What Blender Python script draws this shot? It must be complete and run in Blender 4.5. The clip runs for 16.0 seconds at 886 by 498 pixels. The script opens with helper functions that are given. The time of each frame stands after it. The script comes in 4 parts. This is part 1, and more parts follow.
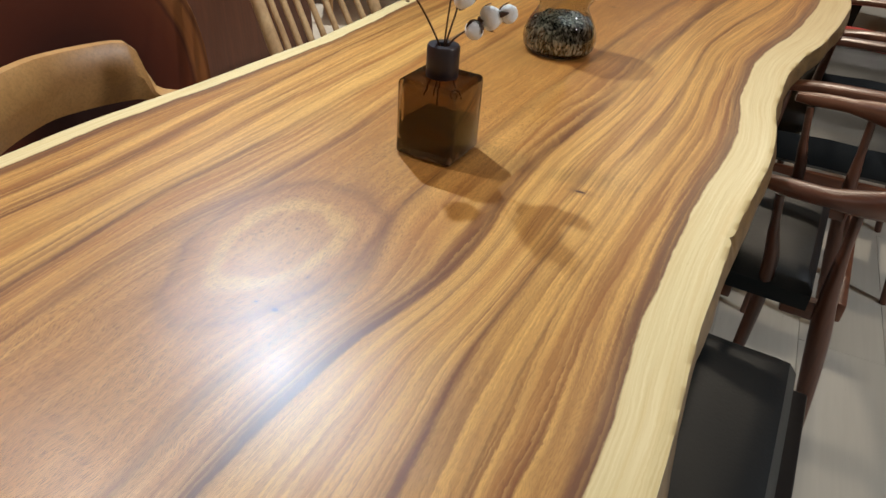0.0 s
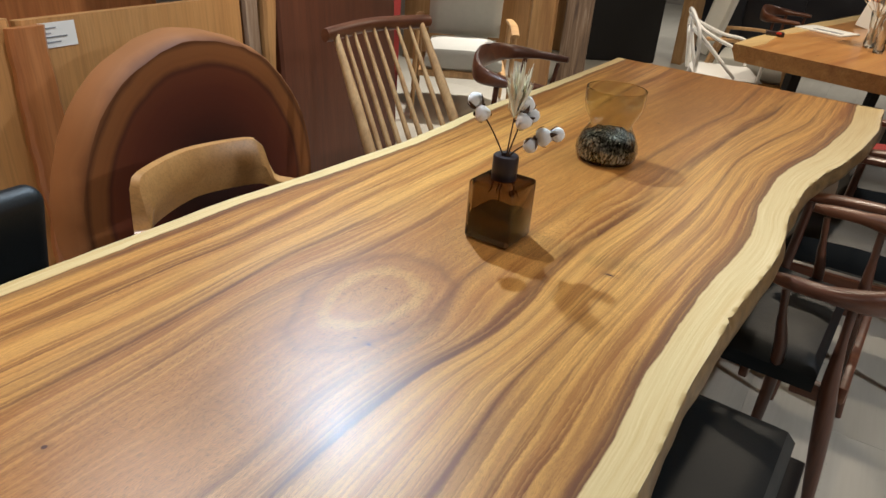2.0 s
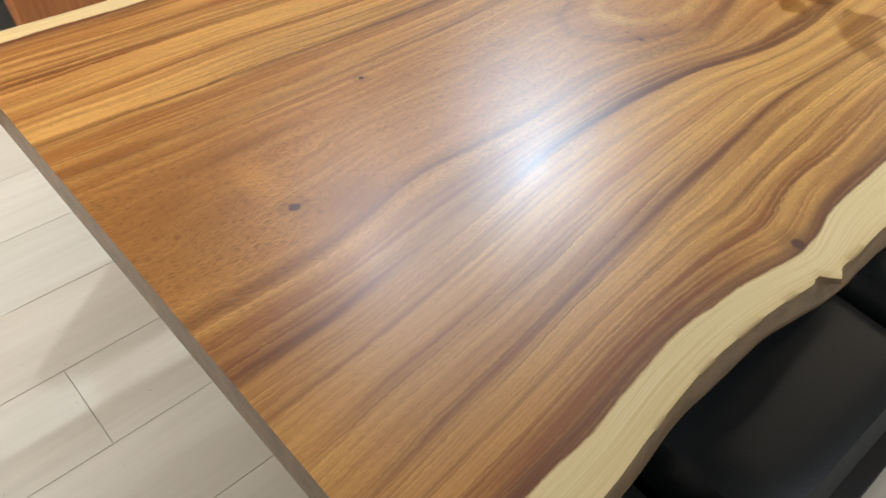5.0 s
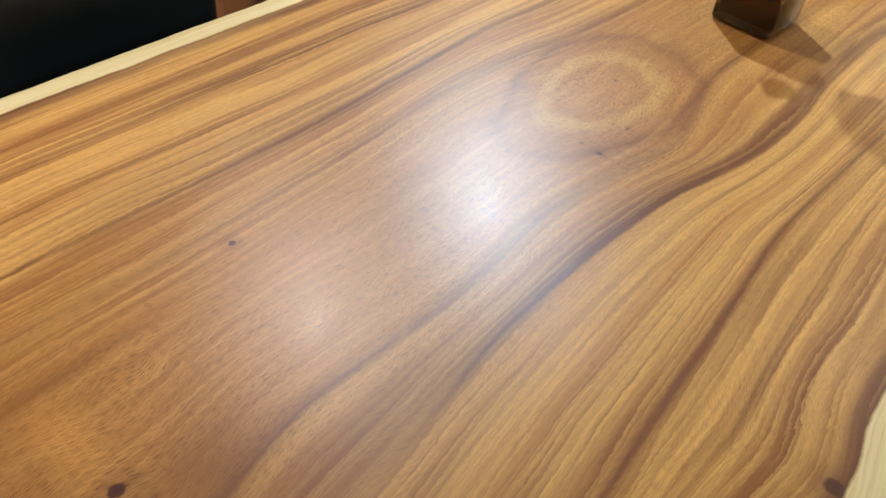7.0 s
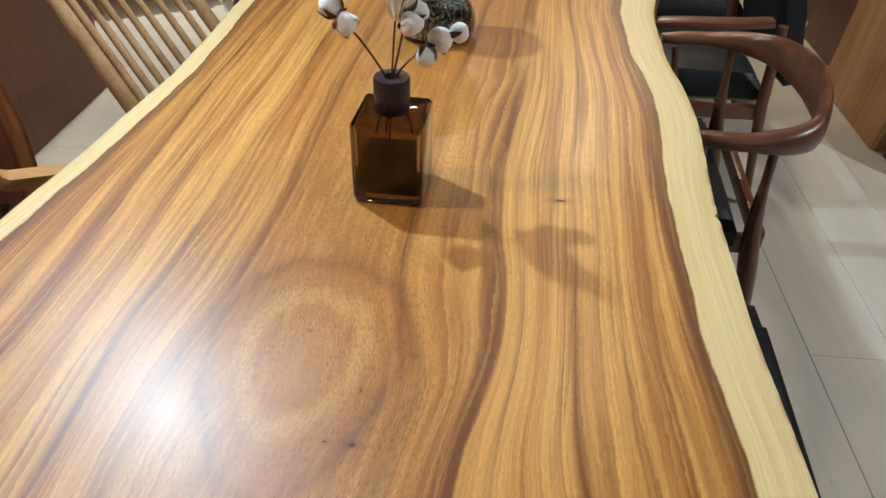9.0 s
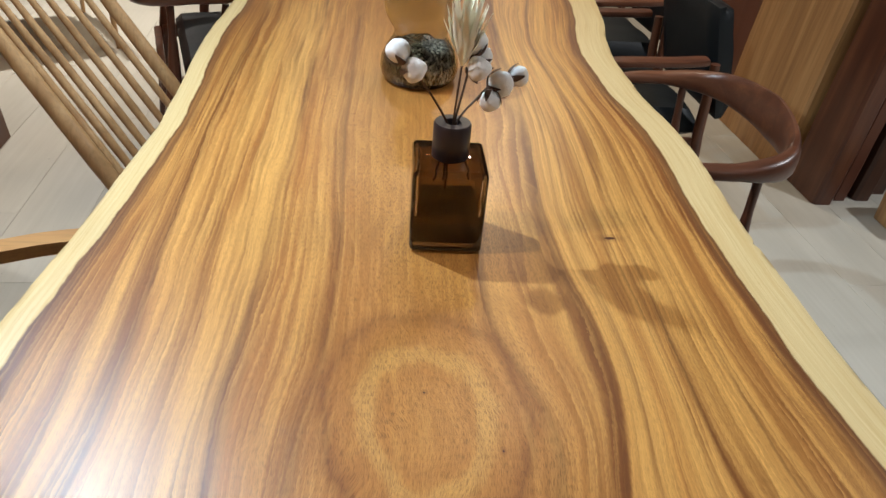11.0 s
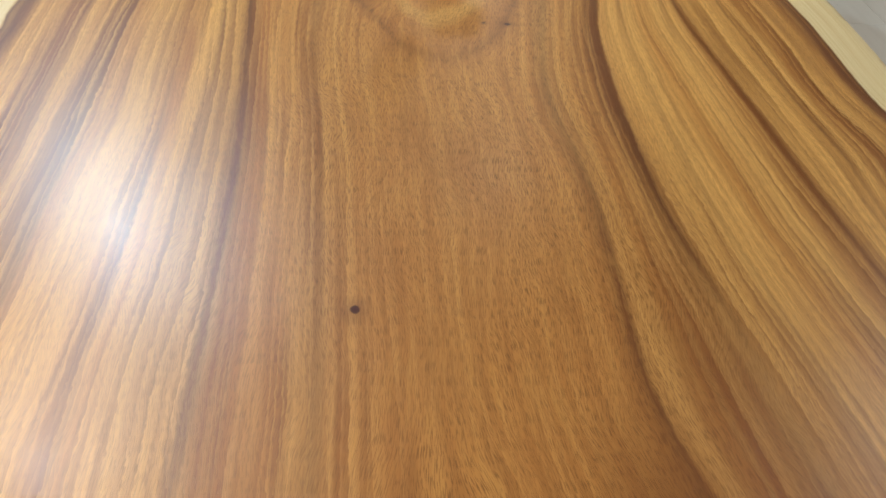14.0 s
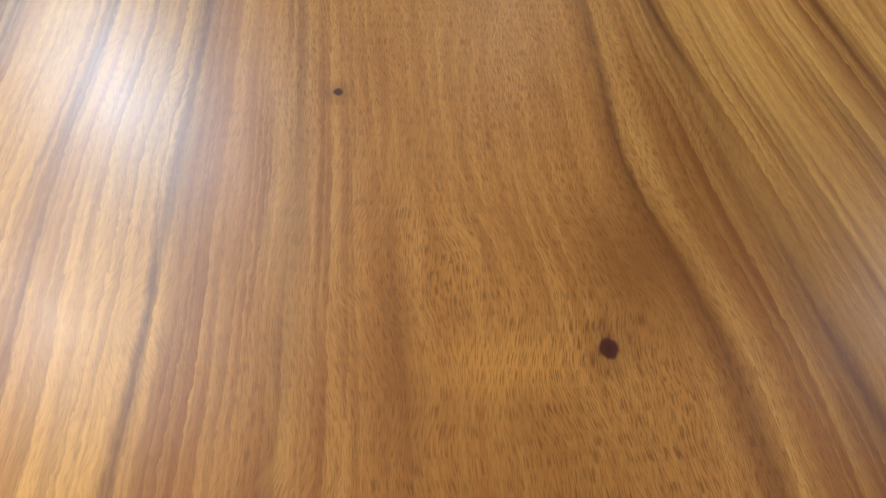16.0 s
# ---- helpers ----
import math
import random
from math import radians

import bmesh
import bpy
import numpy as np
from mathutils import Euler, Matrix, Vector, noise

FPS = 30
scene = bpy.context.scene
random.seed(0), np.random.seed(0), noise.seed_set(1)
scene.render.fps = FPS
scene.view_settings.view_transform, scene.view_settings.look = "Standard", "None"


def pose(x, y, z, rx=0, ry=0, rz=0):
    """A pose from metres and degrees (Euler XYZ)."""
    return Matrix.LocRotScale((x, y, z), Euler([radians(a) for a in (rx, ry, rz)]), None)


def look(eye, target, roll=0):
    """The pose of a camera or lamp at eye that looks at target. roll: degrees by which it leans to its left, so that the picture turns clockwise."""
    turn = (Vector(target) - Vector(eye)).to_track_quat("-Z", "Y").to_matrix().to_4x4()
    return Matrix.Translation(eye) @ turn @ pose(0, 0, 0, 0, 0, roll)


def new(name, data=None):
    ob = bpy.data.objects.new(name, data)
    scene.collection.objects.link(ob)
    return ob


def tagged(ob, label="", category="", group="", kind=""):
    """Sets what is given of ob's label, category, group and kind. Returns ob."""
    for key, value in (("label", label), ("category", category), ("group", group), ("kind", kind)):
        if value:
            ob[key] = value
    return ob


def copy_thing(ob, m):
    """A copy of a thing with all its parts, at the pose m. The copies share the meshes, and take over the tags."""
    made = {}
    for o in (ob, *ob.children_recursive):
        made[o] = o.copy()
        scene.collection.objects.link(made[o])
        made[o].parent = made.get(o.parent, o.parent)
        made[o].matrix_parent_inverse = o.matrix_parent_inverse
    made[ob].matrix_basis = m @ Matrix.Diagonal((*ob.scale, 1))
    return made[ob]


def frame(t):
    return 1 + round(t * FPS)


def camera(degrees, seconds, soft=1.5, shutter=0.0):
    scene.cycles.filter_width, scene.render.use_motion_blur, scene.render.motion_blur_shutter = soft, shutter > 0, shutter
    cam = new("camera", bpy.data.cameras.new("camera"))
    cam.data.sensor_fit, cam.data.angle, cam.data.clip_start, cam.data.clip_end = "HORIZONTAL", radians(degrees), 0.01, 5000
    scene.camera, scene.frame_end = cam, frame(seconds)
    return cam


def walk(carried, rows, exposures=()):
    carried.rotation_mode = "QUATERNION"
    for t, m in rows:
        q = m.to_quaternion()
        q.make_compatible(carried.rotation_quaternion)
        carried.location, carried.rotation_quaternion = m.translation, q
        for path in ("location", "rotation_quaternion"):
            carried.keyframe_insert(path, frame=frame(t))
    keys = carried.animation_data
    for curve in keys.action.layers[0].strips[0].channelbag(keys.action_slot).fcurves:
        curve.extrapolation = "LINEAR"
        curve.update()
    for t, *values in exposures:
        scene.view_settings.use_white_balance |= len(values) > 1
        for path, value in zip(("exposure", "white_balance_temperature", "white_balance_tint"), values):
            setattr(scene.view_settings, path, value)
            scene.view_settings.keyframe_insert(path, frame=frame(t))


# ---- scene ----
cam = camera(63.0, 16.0)
PATH = [
    (0, (0.575, -0.773, 1.362), (-0.066, 0.761, 0.25), 4.6),
    (0.5, (0.604, -0.817, 1.436), (-0.046, 0.777, 0.418), 5.3),
    (1, (0.631, -0.861, 1.479), (-0.071, 0.757, 0.536), 5.5),
    (1.5, (0.666, -0.947, 1.507), (-0.118, 0.655, 0.601), 5.1),
    (2, (0.712, -1.051, 1.503), (-0.149, 0.505, 0.589), 4.9),
    (2.5, (0.749, -1.135, 1.495), (-0.168, 0.345, 0.511), 5.2),
    (3, (0.744, -1.19, 1.477), (-0.21, 0.175, 0.37), 5.4),
    (3.5, (0.747, -1.231, 1.457), (-0.22, 0.007, 0.22), 5.4),
    (4, (0.747, -1.272, 1.437), (-0.216, -0.161, 0.081), 5.0),
    (4.2, (0.74, -1.296, 1.418), (-0.208, -0.206, 0.035), 5.3),
    (6.5, (0.504, -1.065, 1.406), (-0.455, -0.13, -0.08), 5.0),
    (7, (0.452, -0.951, 1.387), (-0.425, 0.126, -0.052), 4.8),
    (7.5, (0.421, -0.873, 1.39), (-0.267, 0.381, -0.008), 4.3),
    (8, (0.298, -0.8, 1.403), (-0.099, 0.617, 0.048), 4.1),
    (8.5, (0.298, -0.747, 1.419), (0.053, 0.763, 0.131), 2.6),
    (9, (0.22, -0.683, 1.434), (0.124, 0.899, 0.214), 1.8),
    (9.5, (0.064, -0.638, 1.436), (0.123, 1.003, 0.294), 1.2),
    (9.7, (-0.001, -0.637, 1.424), (0.123, 1.03, 0.326), 0.9),
    (11.8, (-0.095, -0.666, 1.392), (0.188, 0.966, 0.271), 5.5),
    (12, (-0.089, -0.7, 1.365), (0.173, 0.937, 0.245), 4.5),
    (12.5, (-0.135, -0.783, 1.339), (0.13, 0.776, 0.115), 5.3),
    (13, (-0.153, -0.855, 1.31), (0.128, 0.636, 0.007), 6.7),
    (13.5, (-0.138, -0.952, 1.266), (0.128, 0.477, -0.108), 6.5),
    (14, (-0.129, -1.035, 1.241), (0.142, 0.31, -0.214), 7.4),
    (14.5, (-0.12, -1.087, 1.216), (0.136, 0.168, -0.32), 7.6),
    (15, (-0.116, -1.12, 1.195), (0.122, 0.057, -0.405), 7.7),
    (15.5, (-0.111, -1.138, 1.185), (0.122, -0.015, -0.454), 8.1),
    (16, (-0.111, -1.125, 1.193), (0.131, 0.002, -0.441), 8.0),
]
walk(cam, [(t, look(eye, target, roll)) for t, eye, target, roll in PATH], [(0, -0.08), (13.0, -0.08), (14.5, -0.24), (16, -0.24)])

# ---- exposure, world, lamps and unseen fill lights ----
world = bpy.data.worlds.new("world")
scene.world = world
world.use_nodes = True
world.node_tree.nodes["Background"].inputs["Color"].default_value = (0.95, 0.97, 1.0, 1)
world.node_tree.nodes["Background"].inputs["Strength"].default_value = 0.05


def lamp_or_fill(x, y, z, watts, colour, size=0.09, spread=150, aim=(0, 0, 0)):
    d = bpy.data.lights.new("lamp_or_fill_light", "AREA")
    d.shape, d.size, d.energy, d.color, d.spread = "DISK", size, watts, colour, radians(spread)
    ob = new("lamp_or_fill_light", d)
    ob.matrix_world = look((x, y, z), (x + aim[0], y + aim[1], 0))
    return ob


COOL, WARM, NEUTRAL = (0.64, 0.835, 1.0), (1.0, 0.86, 0.68), (1.0, 0.95, 0.88)
LAMPS_AND_FILLS = [
    # lamps placed from their reflections in the tabletop
    (-1.11, 1.29, 2.62, 24, COOL, 0.065, 110, (1.7, -1.25)), (-1.15, 0.20, 2.62, 18, (0.95, 0.96, 1.0), 0.045, 150, (0.45, -0.6)), (0.64, 1.68, 2.62, 7, WARM, 0.14),
    # farther lamps from faint reflections; the middle one is shifted to brighten the lounge chair
    (0.92, 3.85, 2.62, 30, WARM, 0.14), (-1.75, 4.05, 2.62, 26, NEUTRAL, 0.12, 90, (0.0, -0.5)), (-0.1, 4.2, 2.62, 16, WARM, 0.14),
    # unseen fills added to brighten the right floor, near end and far room
    (3.1, 0.4, 2.62, 38, (0.93, 0.96, 1.0), 0.12, 150, (-1.3, 0.0)), (1.4, -2.5, 2.62, 14, NEUTRAL, 0.12), (-1.2, -2.2, 2.62, 38, NEUTRAL, 0.12, 100), (1.6, 7.6, 2.62, 34, NEUTRAL, 0.12), (-1.4, 8.2, 2.62, 30, NEUTRAL, 0.12),
    # two unseen fills added to brighten the boards on the left
    (-0.85, 1.75, 2.62, 4, WARM, 0.10, 62, (-1.3, -0.55)), (-0.85, -0.75, 2.62, 4.5, WARM, 0.10, 62, (-1.4, 0.35)),
]
for row in LAMPS_AND_FILLS:
    lamp_or_fill(*row)


# ---- node helpers and materials ----
class Net:
    def __init__(self, name):
        self.mat = bpy.data.materials.new(name)
        self.mat.use_nodes = True
        self.t = self.mat.node_tree
        self.p = self.t.nodes["Principled BSDF"]

    def node(self, kind, **props):
        n = self.t.nodes.new(kind)
        for k, v in props.items():
            if k == "op":
                n.operation = v
            elif k == "blend":
                n.data_type, n.blend_type = "RGBA", v
            elif k == "dims":
                n.noise_dimensions = v
            elif k == "layer":
                n.uv_map = v
        return n

    def link(self, a, b):
        self.t.links.new(a, b)

    def feed(self, socket, value):
        if isinstance(value, bpy.types.NodeSocket):
            self.link(value, socket)
        else:
            socket.default_value = value

    def math(self, op, a, b=0.0, clamp=False):
        n = self.node("ShaderNodeMath", op=op)
        n.use_clamp = clamp
        self.feed(n.inputs[0], a)
        self.feed(n.inputs[1], b)
        return n.outputs[0]

    def vec(self, x, y, z):
        n = self.node("ShaderNodeCombineXYZ")
        for s, v in zip(n.inputs, (x, y, z)):
            self.feed(s, v)
        return n.outputs[0]

    def split(self, v):
        n = self.node("ShaderNodeSeparateXYZ")
        self.link(v, n.inputs[0])
        return n.outputs

    def coords(self, kind="Object"):
        return self.node("ShaderNodeTexCoord").outputs[kind]

    def scaled(self, v, s):
        n = self.node("ShaderNodeVectorMath", op="MULTIPLY")
        self.link(v, n.inputs[0])
        n.inputs[1].default_value = s
        return n.outputs[0]

    def noise(self, v, scale=1.0, detail=3.0, rough=0.5, distort=0.0):
        n = self.node("ShaderNodeTexNoise")
        self.link(v, n.inputs["Vector"])
        n.inputs["Scale"].default_value, n.inputs["Detail"].default_value = scale, detail
        n.inputs["Roughness"].default_value, n.inputs["Distortion"].default_value = rough, distort
        return n.outputs["Fac"]

    def ramp(self, fac, stops, ease="LINEAR"):
        n = self.node("ShaderNodeValToRGB")
        n.color_ramp.interpolation = ease
        e = n.color_ramp.elements
        while len(e) < len(stops):
            e.new(0.5)
        for el, (pos, c) in zip(e, stops):
            el.position = pos
            el.color = (*c, 1) if isinstance(c, tuple) else (c, c, c, 1)
        self.link(fac, n.inputs[0])
        return n.outputs[0]

    def mix(self, fac, a, b, blend="MIX"):
        n = self.node("ShaderNodeMix", blend=blend)
        self.feed(n.inputs[0], fac)
        for s, v in ((n.inputs[6], a), (n.inputs[7], b)):
            self.feed(s, (*v, 1) if isinstance(v, tuple) else v)
        return n.outputs[2]

    def bump(self, height, strength=0.2, distance=0.002):
        n = self.node("ShaderNodeBump")
        n.inputs["Strength"].default_value, n.inputs["Distance"].default_value = strength, distance
        self.link(height, n.inputs["Height"])
        self.link(n.outputs[0], self.p.inputs["Normal"])

    def set(self, **kw):
        names = dict(colour="Base Color", rough="Roughness", metal="Metallic", coat="Coat Weight", coat_rough="Coat Roughness", trans="Transmission Weight", ior="IOR", spec="Specular IOR Level", sheen="Sheen Weight")
        for k, v in kw.items():
            self.feed(self.p.inputs[names[k]], (*v, 1) if isinstance(v, tuple) else v)
        return self


def wood(name, dark, mid, light, axis=2, scale=1.0, rough=0.42, coat=0.15, contrast=1.0, lines=14.0):
    """Straight-grained timber; axis: the local direction of the grain."""
    n = Net(name)
    s = [lines * scale] * 3
    s[axis] = 0.9 * scale
    f = [110.0 * scale] * 3
    f[axis] = 5.0 * scale
    c = n.coords()
    oi = n.node("ShaderNodeObjectInfo").outputs["Random"]
    add = n.node("ShaderNodeVectorMath", op="ADD")
    n.link(c, add.inputs[0])
    n.link(n.vec(n.math("MULTIPLY", oi, 7.0), n.math("MULTIPLY", oi, 3.0), n.math("MULTIPLY", oi, 5.0)), add.inputs[1])
    v = add.outputs[0]
    big = n.noise(n.scaled(v, s), 1.0, 4.0, 0.55, 0.6)
    fine = n.noise(n.scaled(v, f), 1.0, 3.0, 0.6)
    blot = n.noise(v, 2.5, 2.0)
    lo, hi = 0.5 - 0.22 / contrast, 0.5 + 0.22 / contrast
    col = n.ramp(big, [(lo, dark), (0.5, mid), (hi, light)])
    col = n.mix(n.math("MULTIPLY", n.ramp(fine, [(0.35, 1.0), (0.55, 0.0)]), 0.35), col, tuple(0.45 * x for x in mid))
    col = n.mix(n.math("MULTIPLY", blot, 0.35), col, n.mix(0.5, col, dark), "MIX")
    n.set(colour=col, rough=n.math("ADD", n.math("MULTIPLY", fine, 0.15), rough - 0.07), coat=coat, coat_rough=0.3)
    n.bump(fine, 0.12, 0.001)
    return n.mat


def plain(name, colour, rough=0.5, metal=0.0, vary=0.12, scale=30.0, bump=0.05, **kw):
    n = Net(name)
    c = n.coords()
    f = n.noise(c, scale, 4.0)
    b = n.noise(c, scale / 9.0, 3.0)
    m = n.math("ADD", n.math("MULTIPLY", f, 0.5), n.math("MULTIPLY", b, 0.5))
    col = n.mix(m, tuple(x * (1 - vary) for x in colour), tuple(min(1, x * (1 + vary)) for x in colour))
    n.set(colour=col, rough=n.math("ADD", n.math("MULTIPLY", m, 0.16), rough - 0.08), metal=metal, **kw)
    if bump:
        n.bump(f, bump, 0.002)
    return n.mat


def glass(name, colour, rough=0.0, ior=1.47):
    n = Net(name)
    n.set(colour=colour, rough=rough, trans=1.0, ior=ior)
    return n.mat


def slab_wood():
    """Oiled monkeypod slab. Map 'grain': place across the growth bands, and length; map 'edge': distance past the left and right sapwood."""
    n = Net("slab_wood")
    g = n.split(n.node("ShaderNodeUVMap", layer="grain").outputs[0])
    e = n.split(n.node("ShaderNodeUVMap", layer="edge").outputs[0])
    across, along = g[0], g[1]
    co = n.coords()
    p = n.split(co)
    mul, add, sub = (lambda a, b: n.math("MULTIPLY", a, b)), (lambda a, b: n.math("ADD", a, b)), (lambda a, b: n.math("SUBTRACT", a, b))

    def wobble(scale, size, detail=2.0):
        return mul(sub(n.noise(n.scaled(co, scale), 1.0, detail, 0.5), 0.5), size)

    flank = n.ramp(n.math("ABSOLUTE", across), [(0.07, 0.0), (0.26, 1.0)])
    wave = mul(wobble((4.0, 2.2, 1.0), 0.026), add(mul(flank, 0.75), 0.25))
    ripple = wobble((11.0, 5.0, 1.0), 0.008)
    fuzz = wobble((260.0, 45.0, 1.0), 0.0042)
    torn = wobble((420.0, 130.0, 1.0), 0.0026)
    u = add(add(add(add(across, wave), ripple), fuzz), torn)
    # colour of the growth zones from the left live edge to the right one
    ZONES = [
        (-0.50, (0.26, 0.095, 0.026)), (-0.47, (0.50, 0.235, 0.066)), (-0.44, (0.33, 0.125, 0.034)), (-0.41, (0.54, 0.27, 0.08)),
        (-0.380, (0.20, 0.07, 0.019)), (-0.365, (0.46, 0.20, 0.056)), (-0.33, (0.62, 0.33, 0.10)), (-0.30, (0.46, 0.20, 0.055)),
        (-0.275, (0.68, 0.385, 0.125)), (-0.25, (0.62, 0.335, 0.103)), (-0.240, (0.22, 0.078, 0.020)), (-0.222, (0.43, 0.178, 0.046)),
        (-0.17, (0.46, 0.20, 0.054)), (-0.15, (0.30, 0.11, 0.029)), (-0.13, (0.45, 0.195, 0.052)), (0.0, (0.49, 0.216, 0.058)),
        (0.12, (0.47, 0.20, 0.053)), (0.14, (0.25, 0.089, 0.023)), (0.155, (0.48, 0.21, 0.056)), (0.185, (0.40, 0.16, 0.041)),
        (0.208, (0.19, 0.064, 0.016)), (0.217, (0.13, 0.041, 0.011)), (0.226, (0.60, 0.31, 0.09)), (0.27, (0.72, 0.40, 0.125)),
        (0.30, (0.53, 0.245, 0.066)), (0.33, (0.72, 0.405, 0.13)), (0.362, (0.54, 0.25, 0.068)), (0.371, (0.22, 0.08, 0.021)),
        (0.385, (0.68, 0.37, 0.112)), (0.44, (0.60, 0.30, 0.085)), (0.47, (0.30, 0.108, 0.029)), (0.515, (0.25, 0.089, 0.025)),
    ]
    col = n.ramp(mul(add(u, 0.56), 1 / 1.12), [((k + 0.56) / 1.12, c) for k, c in ZONES])
    cloud = n.noise(n.scaled(co, (6.0, 2.6, 1.0)), 1.0, 3.0, 0.55)
    heartwood = n.ramp(cloud, [(0.28, (0.335, 0.140, 0.034)), (0.5, (0.450, 0.205, 0.053)), (0.72, (0.57, 0.295, 0.084))])
    col = n.mix(mul(sub(1.0, flank), 0.45), col, heartwood)
    soft = add(mul(flank, 0.80), 0.20)
    # bands that start soft and end in a crisp dark line, fading in and out along the trunk
    for freq, drift, seed, most in ((27.0, 2.4, 3.0, 0.62), (61.0, 3.0, 11.0, 0.66), (118.0, 3.5, 17.0, 0.50)):
        shift = mul(n.noise(n.vec(mul(u, freq * 0.30), mul(along, 0.9), seed), 1.0, 2.0, 0.5), drift)
        saw = n.math("FRACT", add(mul(u, freq), shift))
        here = n.ramp(n.noise(n.vec(mul(u, freq * 0.55), mul(along, 1.9), seed + 5.0), 1.0, 2.0, 0.5), [(0.40, 0.0), (0.60, 1.0)])
        dark = n.ramp(saw, [(0.0, 0.0), (0.45, 0.12), (0.80, 0.55), (0.93, 1.0), (0.985, 0.85), (1.0, 0.0)])
        col = n.mix(mul(mul(mul(dark, here), soft), most), col, n.mix(0.78, col, (0.155, 0.050, 0.012)))
        pale = n.ramp(saw, [(0.0, 1.0), (0.18, 0.7), (0.45, 0.0)])
        col = n.mix(mul(mul(mul(pale, here), soft), most), col, (0.76, 0.44, 0.145))
    # the two long black lines that pass the eye, and the finer ones beside them
    plain_u = add(add(across, mul(ripple, 0.35)), add(mul(fuzz, 0.8), torn))
    for at, wide, most in ((0.215, 0.024, 0.95), (0.140, 0.022, 0.60), (0.371, 0.012, 0.75), (-0.240, 0.014, 0.72), (-0.150, 0.030, 0.50), (-0.376, 0.012, 0.6), (0.262, 0.010, 0.45), (0.425, 0.009, 0.6), (-0.43, 0.008, 0.55), (-0.31, 0.008, 0.4)):
        here = n.noise(n.vec(at * 50.0, mul(along, 2.2), 0.0), 1.0, 2.0, 0.5)
        d = n.math("DIVIDE", sub(plain_u, at - wide), wide * 1.25)
        line = n.ramp(d, [(0.0, 0.0), (0.5, 0.35), (0.76, 1.0), (0.86, 0.9), (1.0, 0.0)])
        col = n.mix(mul(mul(line, n.ramp(here, [(0.25, 0.45), (0.55, 1.0)])), most), col, (0.115, 0.036, 0.010))
    band = n.noise(n.vec(mul(u, 30.0), mul(along, 1.1), 2.0), 1.0, 2.0, 0.5)
    streak = n.noise(n.vec(mul(u, 85.0), mul(along, 1.7), 4.0), 1.0, 3.0, 0.55)
    hair = n.noise(n.vec(mul(u, 260.0), mul(along, 3.4), 6.0), 1.0, 3.0, 0.6)
    col = n.mix(mul(soft, n.ramp(band, [(0.28, 0.85), (0.46, 0.0)])), col, n.mix(0.60, col, (0.22, 0.072, 0.016)))
    col = n.mix(mul(soft, n.ramp(band, [(0.50, 0.0), (0.66, 0.72)])), col, (0.74, 0.41, 0.128))
    col = n.mix(mul(soft, n.ramp(streak, [(0.30, 0.8), (0.46, 0.0)])), col, n.mix(0.60, col, (0.19, 0.060, 0.013)))
    col = n.mix(mul(soft, n.ramp(streak, [(0.54, 0.0), (0.70, 0.55)])), col, (0.76, 0.42, 0.130))
    col = n.mix(mul(n.ramp(hair, [(0.34, 1.0), (0.54, 0.0)]), add(mul(flank, 0.26), 0.14)), col, n.mix(0.65, col, (0.17, 0.054, 0.012)))
    # ring eye where a limb grew out: a pale ring inside a dark one
    ex = n.math("DIVIDE", sub(p[0], 0.004), 0.074)
    ey = n.math("DIVIDE", add(p[1], 0.042), 0.122)
    ex = mul(ex, add(1.0, mul(n.math("MINIMUM", ey, 0.0), -0.10)))
    er = add(n.math("SQRT", add(mul(ex, ex), mul(ey, ey))), mul(sub(n.noise(n.scaled(co, (13.0, 8.0, 1.0)), 1.0, 4.0, 0.55), 0.5), 0.85))
    er = add(er, mul(fuzz, 14.0))
    eye = n.ramp(n.math("DIVIDE", er, 2.4), [(0.0, (0.47, 0.215, 0.058)), (0.20, (0.53, 0.25, 0.07)), (0.30, (0.46, 0.20, 0.053)), (0.345, (0.52, 0.25, 0.07)), (0.385, (0.66, 0.38, 0.125)), (0.46, (0.62, 0.345, 0.11)), (0.51, (0.45, 0.20, 0.054)), (0.60, (0.42, 0.178, 0.047)), (0.66, (0.33, 0.128, 0.033)), (0.72, (0.18, 0.061, 0.016)), (0.77, (0.27, 0.10, 0.026)), (0.84, (0.42, 0.18, 0.048))])
    rings = n.noise(n.vec(mul(er, 26.0), mul(p[1], 3.0), 0.0), 1.0, 2.0, 0.5)
    eye = n.mix(n.ramp(rings, [(0.36, 0.45), (0.52, 0.0)]), eye, n.mix(0.5, eye, (0.20, 0.075, 0.02)))
    col = n.mix(n.ramp(n.math("DIVIDE", er, 2.4), [(0.30, 0.55), (0.42, 0.70), (0.72, 0.72), (0.88, 0.0)]), col, n.mix(n.ramp(add(mul(ey, 0.25), 0.5), [(0.0, 0.55), (0.25, 0.0), (0.6, 0.0), (0.95, 0.35)]), eye, col))
    # open pores: short dark dashes along the grain, and silky figure between them
    lean = mul(sub(n.noise(n.scaled(co, (7.0, 5.0, 1.0)), 1.0, 2.0), 0.5), 0.075)
    px_, py_ = add(p[0], add(lean, mul(sub(across, p[0]), 0.8))), add(p[1], mul(lean, 0.4))
    pore = n.noise(n.vec(mul(px_, 1500.0), mul(py_, 85.0), 1.0), 1.0, 1.0, 0.5)
    fine = n.noise(n.vec(mul(px_, 900.0), mul(py_, 22.0), 8.0), 1.0, 2.0, 0.6)
    silk = n.noise(n.vec(mul(px_, 95.0), mul(py_, 9.0), 3.0), 1.0, 3.0, 0.6)
    poremask = mul(n.ramp(pore, [(0.41, 1.0), (0.48, 0.0)]), n.ramp(cloud, [(0.3, 0.5), (0.6, 1.0)]))
